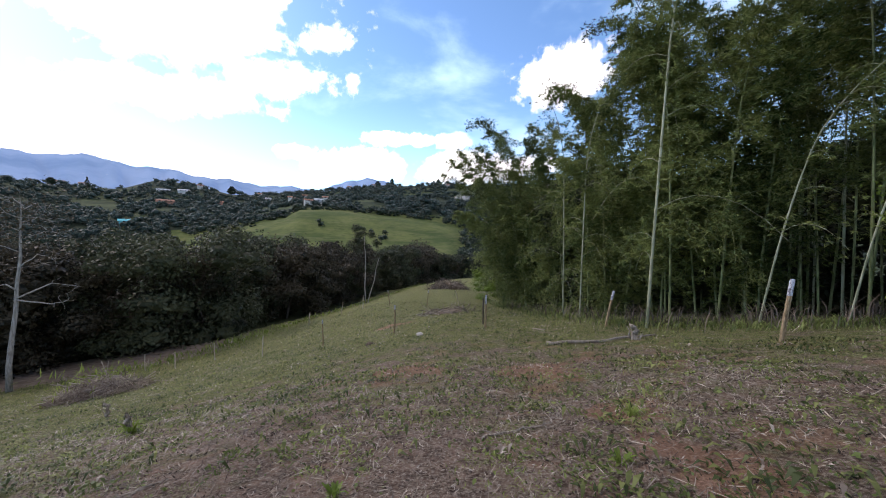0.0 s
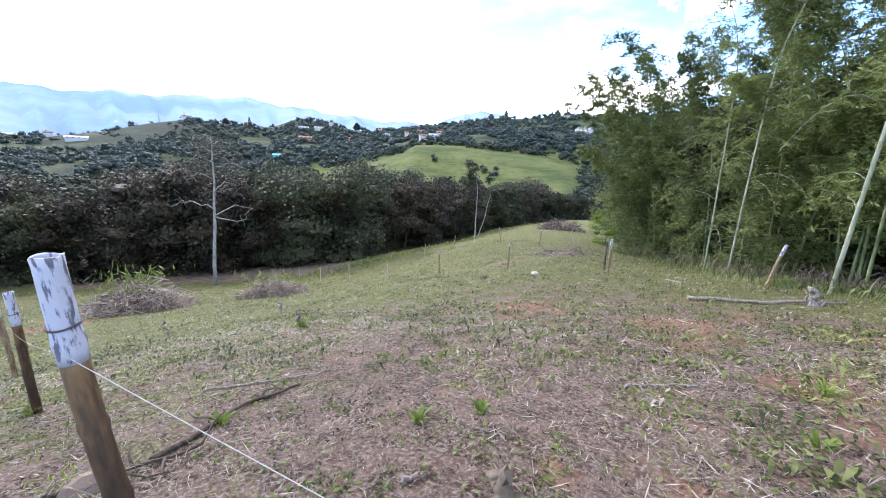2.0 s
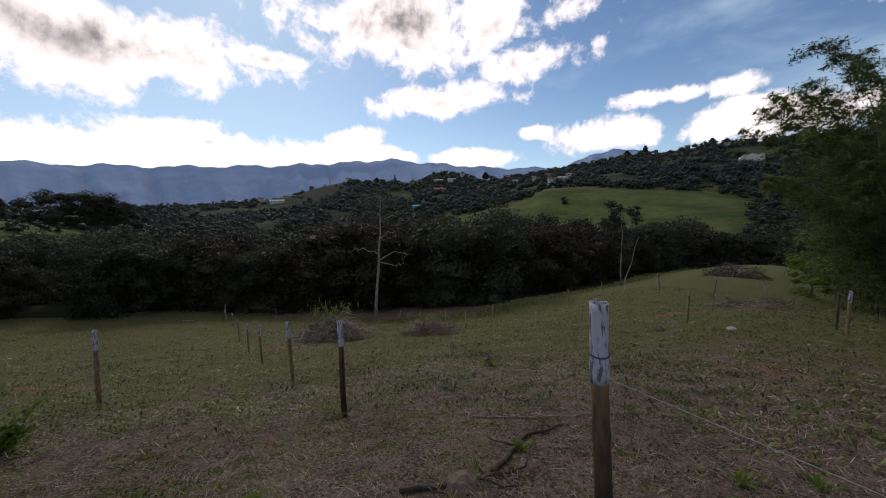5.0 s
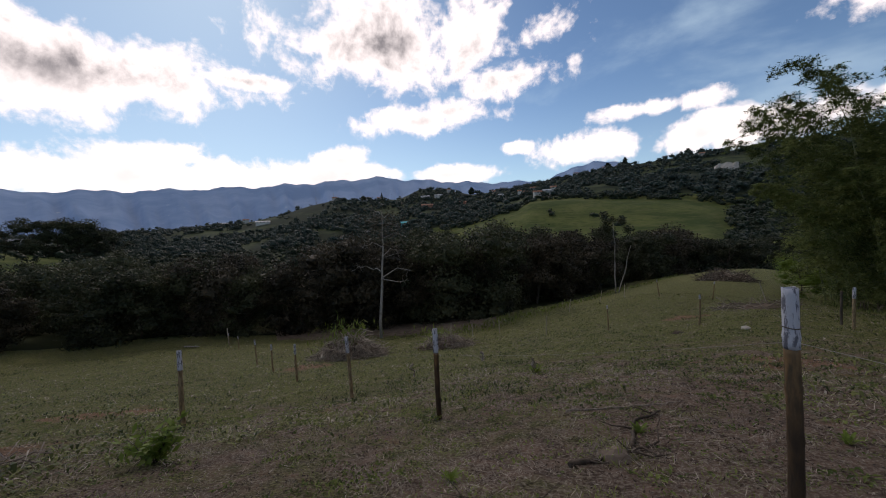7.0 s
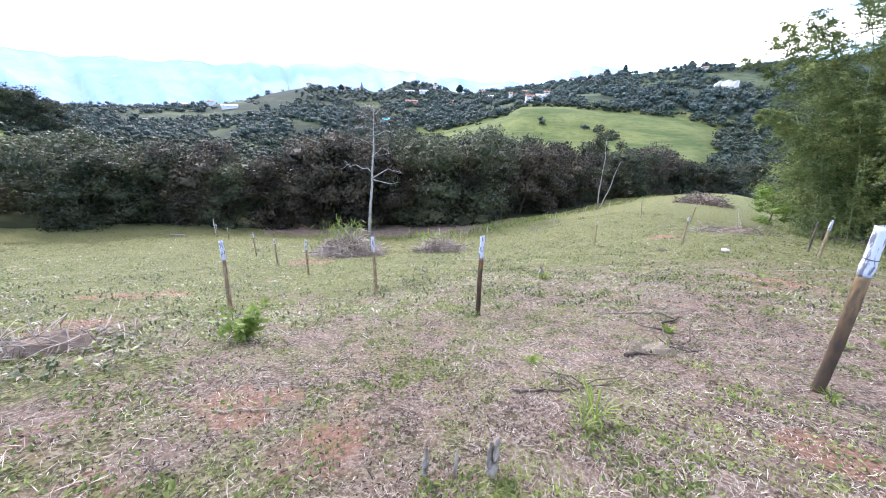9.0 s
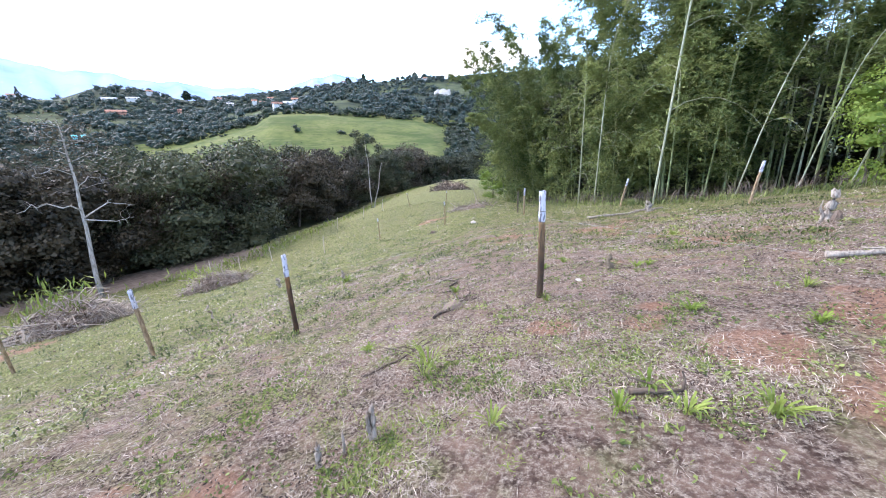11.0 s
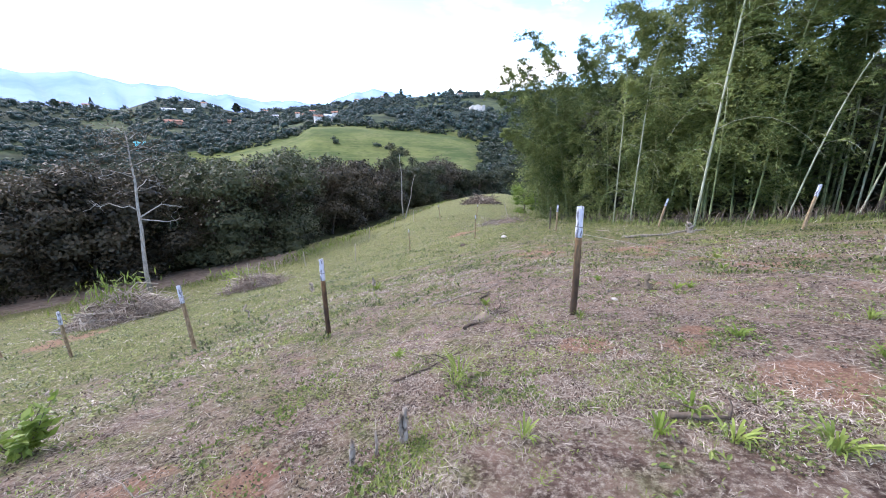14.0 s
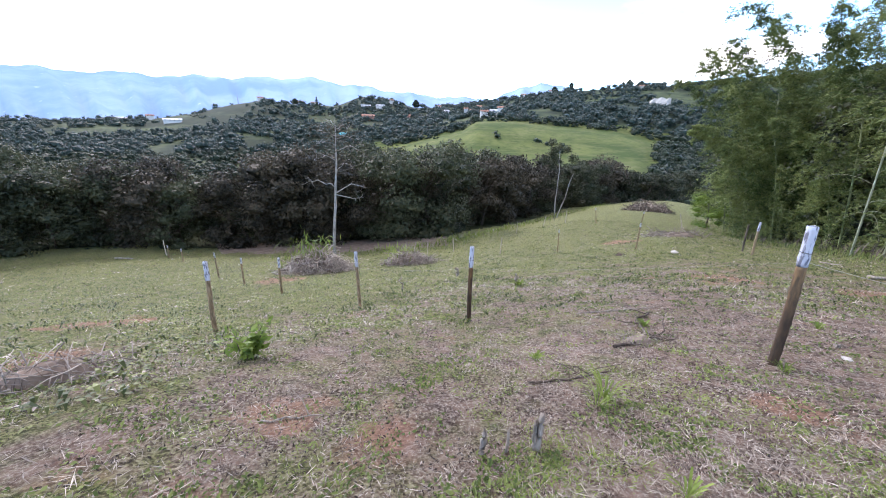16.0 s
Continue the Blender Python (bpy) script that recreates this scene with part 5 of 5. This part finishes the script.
WHITE_HOUSE, RED_HOUSE, SHED = "white house with a clay tile roof among hillside trees", "large house with a red tile roof among trees", "long pale shed with a tin roof across the valley"
house(-51.0, -0.8, 6, 4, 2.2, TURQUOISE, TURQUOISE, "bright turquoise house on the wooded hillside", lift=4.5)
for az_deg, el_deg, wide, label, wall_mat, roof_mat in (
        (-30.0, 3.0, 11, WHITE_HOUSE, WHITEWASH, ROOF_TILE), (-31.6, 3.3, 9, WHITE_HOUSE, WHITEWASH, ROOF_TILE), (-28.6, 3.1, 10, WHITE_HOUSE, WHITEWASH, ROOF_TIN), (-32.6, 3.6, 8, WHITE_HOUSE, WHITEWASH, ROOF_TILE), (-27.6, 3.6, 8, WHITE_HOUSE, WHITEWASH, ROOF_TILE),
        (-30.6, 3.9, 9, WHITE_HOUSE, WHITEWASH, ROOF_TILE), (-35.5, 3.2, 10, WHITE_HOUSE, WHITEWASH, ROOF_TIN), (-36.6, 3.9, 9, WHITE_HOUSE, WHITEWASH, ROOF_TILE), (-47.4, 3.8, 20, SHED, WHITEWASH, ROOF_TIN), (-45.3, 3.9, 18, SHED, WHITEWASH, ROOF_TIN),
        (-47.2, 2.2, 22, RED_HOUSE, ROOF_TILE, ROOF_TILE), (-41.5, 2.4, 14, RED_HOUSE, ROOF_TILE, ROOF_TILE), (-24.3, 6.0, 10, WHITE_HOUSE, WHITEWASH, ROOF_TILE), (-20.5, 6.2, 9, WHITE_HOUSE, WHITEWASH, ROOF_TILE), (-13.0, 6.6, 9, WHITE_HOUSE, WHITEWASH, ROOF_TIN), (-9.0, 6.4, 9, WHITE_HOUSE, WHITEWASH, ROOF_TILE), (-76.2, 1.2, 24, SHED, WHITEWASH, ROOF_TIN), (-71.4, 1.1, 30, SHED, WHITEWASH, ROOF_TIN), (-73.5, 1.4, 14, WHITE_HOUSE, WHITEWASH, ROOF_TILE),
        (-96.8, 0.4, 20, SHED, WHITEWASH, ROOF_TIN), (-95.0, 0.2, 16, SHED, WHITEWASH, ROOF_TIN), (-61.3, 4.3, 14, WHITE_HOUSE, WHITEWASH, ROOF_TILE), (-56.3, 4.2, 12, WHITE_HOUSE, WHITEWASH, ROOF_TILE), (-54.6, 4.0, 12, WHITE_HOUSE, WHITEWASH, ROOF_TILE), (-43.6, 4.6, 10, WHITE_HOUSE, WHITEWASH, ROOF_TILE)):
    house(az_deg, el_deg, wide * 0.62, 5.0, 1.6, wall_mat, roof_mat, label, wide * 7 % 40 - 20, 2.2 if label == SHED else 3.6)


def mast(az_deg, el_deg, tall):
    x, y = on_slope(az_deg, el_deg)
    root = thing("radio_mast", pose(x, y, ground(x, y)), "slender grey radio mast on the ridge", "mast")
    for sx, sy in ((-0.6, -0.4), (0.6, -0.4), (0, 0.7)):
        bm = bmesh.new()
        tube(bm, [(sx, sy, -1), (sx * 0.25, sy * 0.25, tall)], [0.16, 0.12], 6)
        part("leg", bm, STEEL, root)
    for k in range(1, 8):
        bm = bmesh.new()
        bmesh.ops.create_cube(bm, size=1, matrix=Matrix.LocRotScale((0, 0, tall * k / 8), None, (1.1 - 0.1 * k, 0.9 - 0.08 * k, 0.14)))
        part("brace", bm, STEEL, root)


mast(-61.4, 4.5, 13)
mast(-64.0, 3.8, 14)


def ridge_tree(az_deg, el_deg, tall, wide, seed, label, tip=0.3):
    x, y = on_slope(az_deg, el_deg)
    r = np.random.default_rng(seed)
    root = thing("ridge_tree", pose(x, y, ground(x, y) - 0.3), label, "tree")
    bm = bmesh.new()
    tube(bm, bent(r, (0, 0, 0), (0, 0, tall * 0.8), 5, 0.01), [0.4, 0.35, 0.3, 0.2, 0.1], 7)
    part("trunk", bm, BARK, root)
    u = r.uniform(0.12, 1, 900)
    rad = wide * 0.5 * (tip + (1 - tip) * np.sin(np.pi * u ** 0.8)) * np.sqrt(r.uniform(0.2, 1, 900)) * (1 + 0.25 * np.sin(u * 20))
    a = r.uniform(0, math.tau, 900)
    v, f = quads_cloud(r, np.stack([rad * np.cos(a), rad * np.sin(a), u * tall], 1), wide * 0.2, 0.6, 0.2)
    mesh_object("crown", v.tolist(), f.tolist(), LEAF_FAR, root, smooth=False)


ridge_tree(-54.2, 3.2, 20, 5, 1, "tall narrow dark cypress on the hillside", 0.15)
ridge_tree(-40.0, 4.2, 13, 12, 2, "round dark tree standing on the ridge")
ridge_tree(-20.0, 6.6, 11, 10, 3, "round dark tree on the skyline")
ridge_tree(-17.8, 6.6, 14, 8, 4, "tall bushy tree on the skyline")
ridge_tree(-10.5, 6.9, 10, 9, 5, "spreading tree on the skyline")
ridge_tree(-57.0, 4.4, 9, 10, 6, "flat topped tree on the ridge")

x, y = on_slope(-6.6, 4.2)
scar = thing("earth_bank", pose(x, y, ground(x, y) + 1.5, 0, 0, 6), "bare pale earth bank on the wooded hill", "earth bank")
bm = bmesh.new()
rs = np.random.default_rng(9)
grid = [[bm.verts.new((-10 + 20 * i / 9, -6 + 3 * j + rs.normal() * 0.8, -3 + 3.0 * j + rs.normal() * 0.7 - abs(i - 4.5) * 0.5)) for i in range(10)] for j in range(5)]
for j in range(4):
    for i in range(9):
        bm.faces.new((grid[j][i], grid[j][i + 1], grid[j + 1][i + 1], grid[j + 1][i]))
part("earth_face", bm, SCAR, scar)
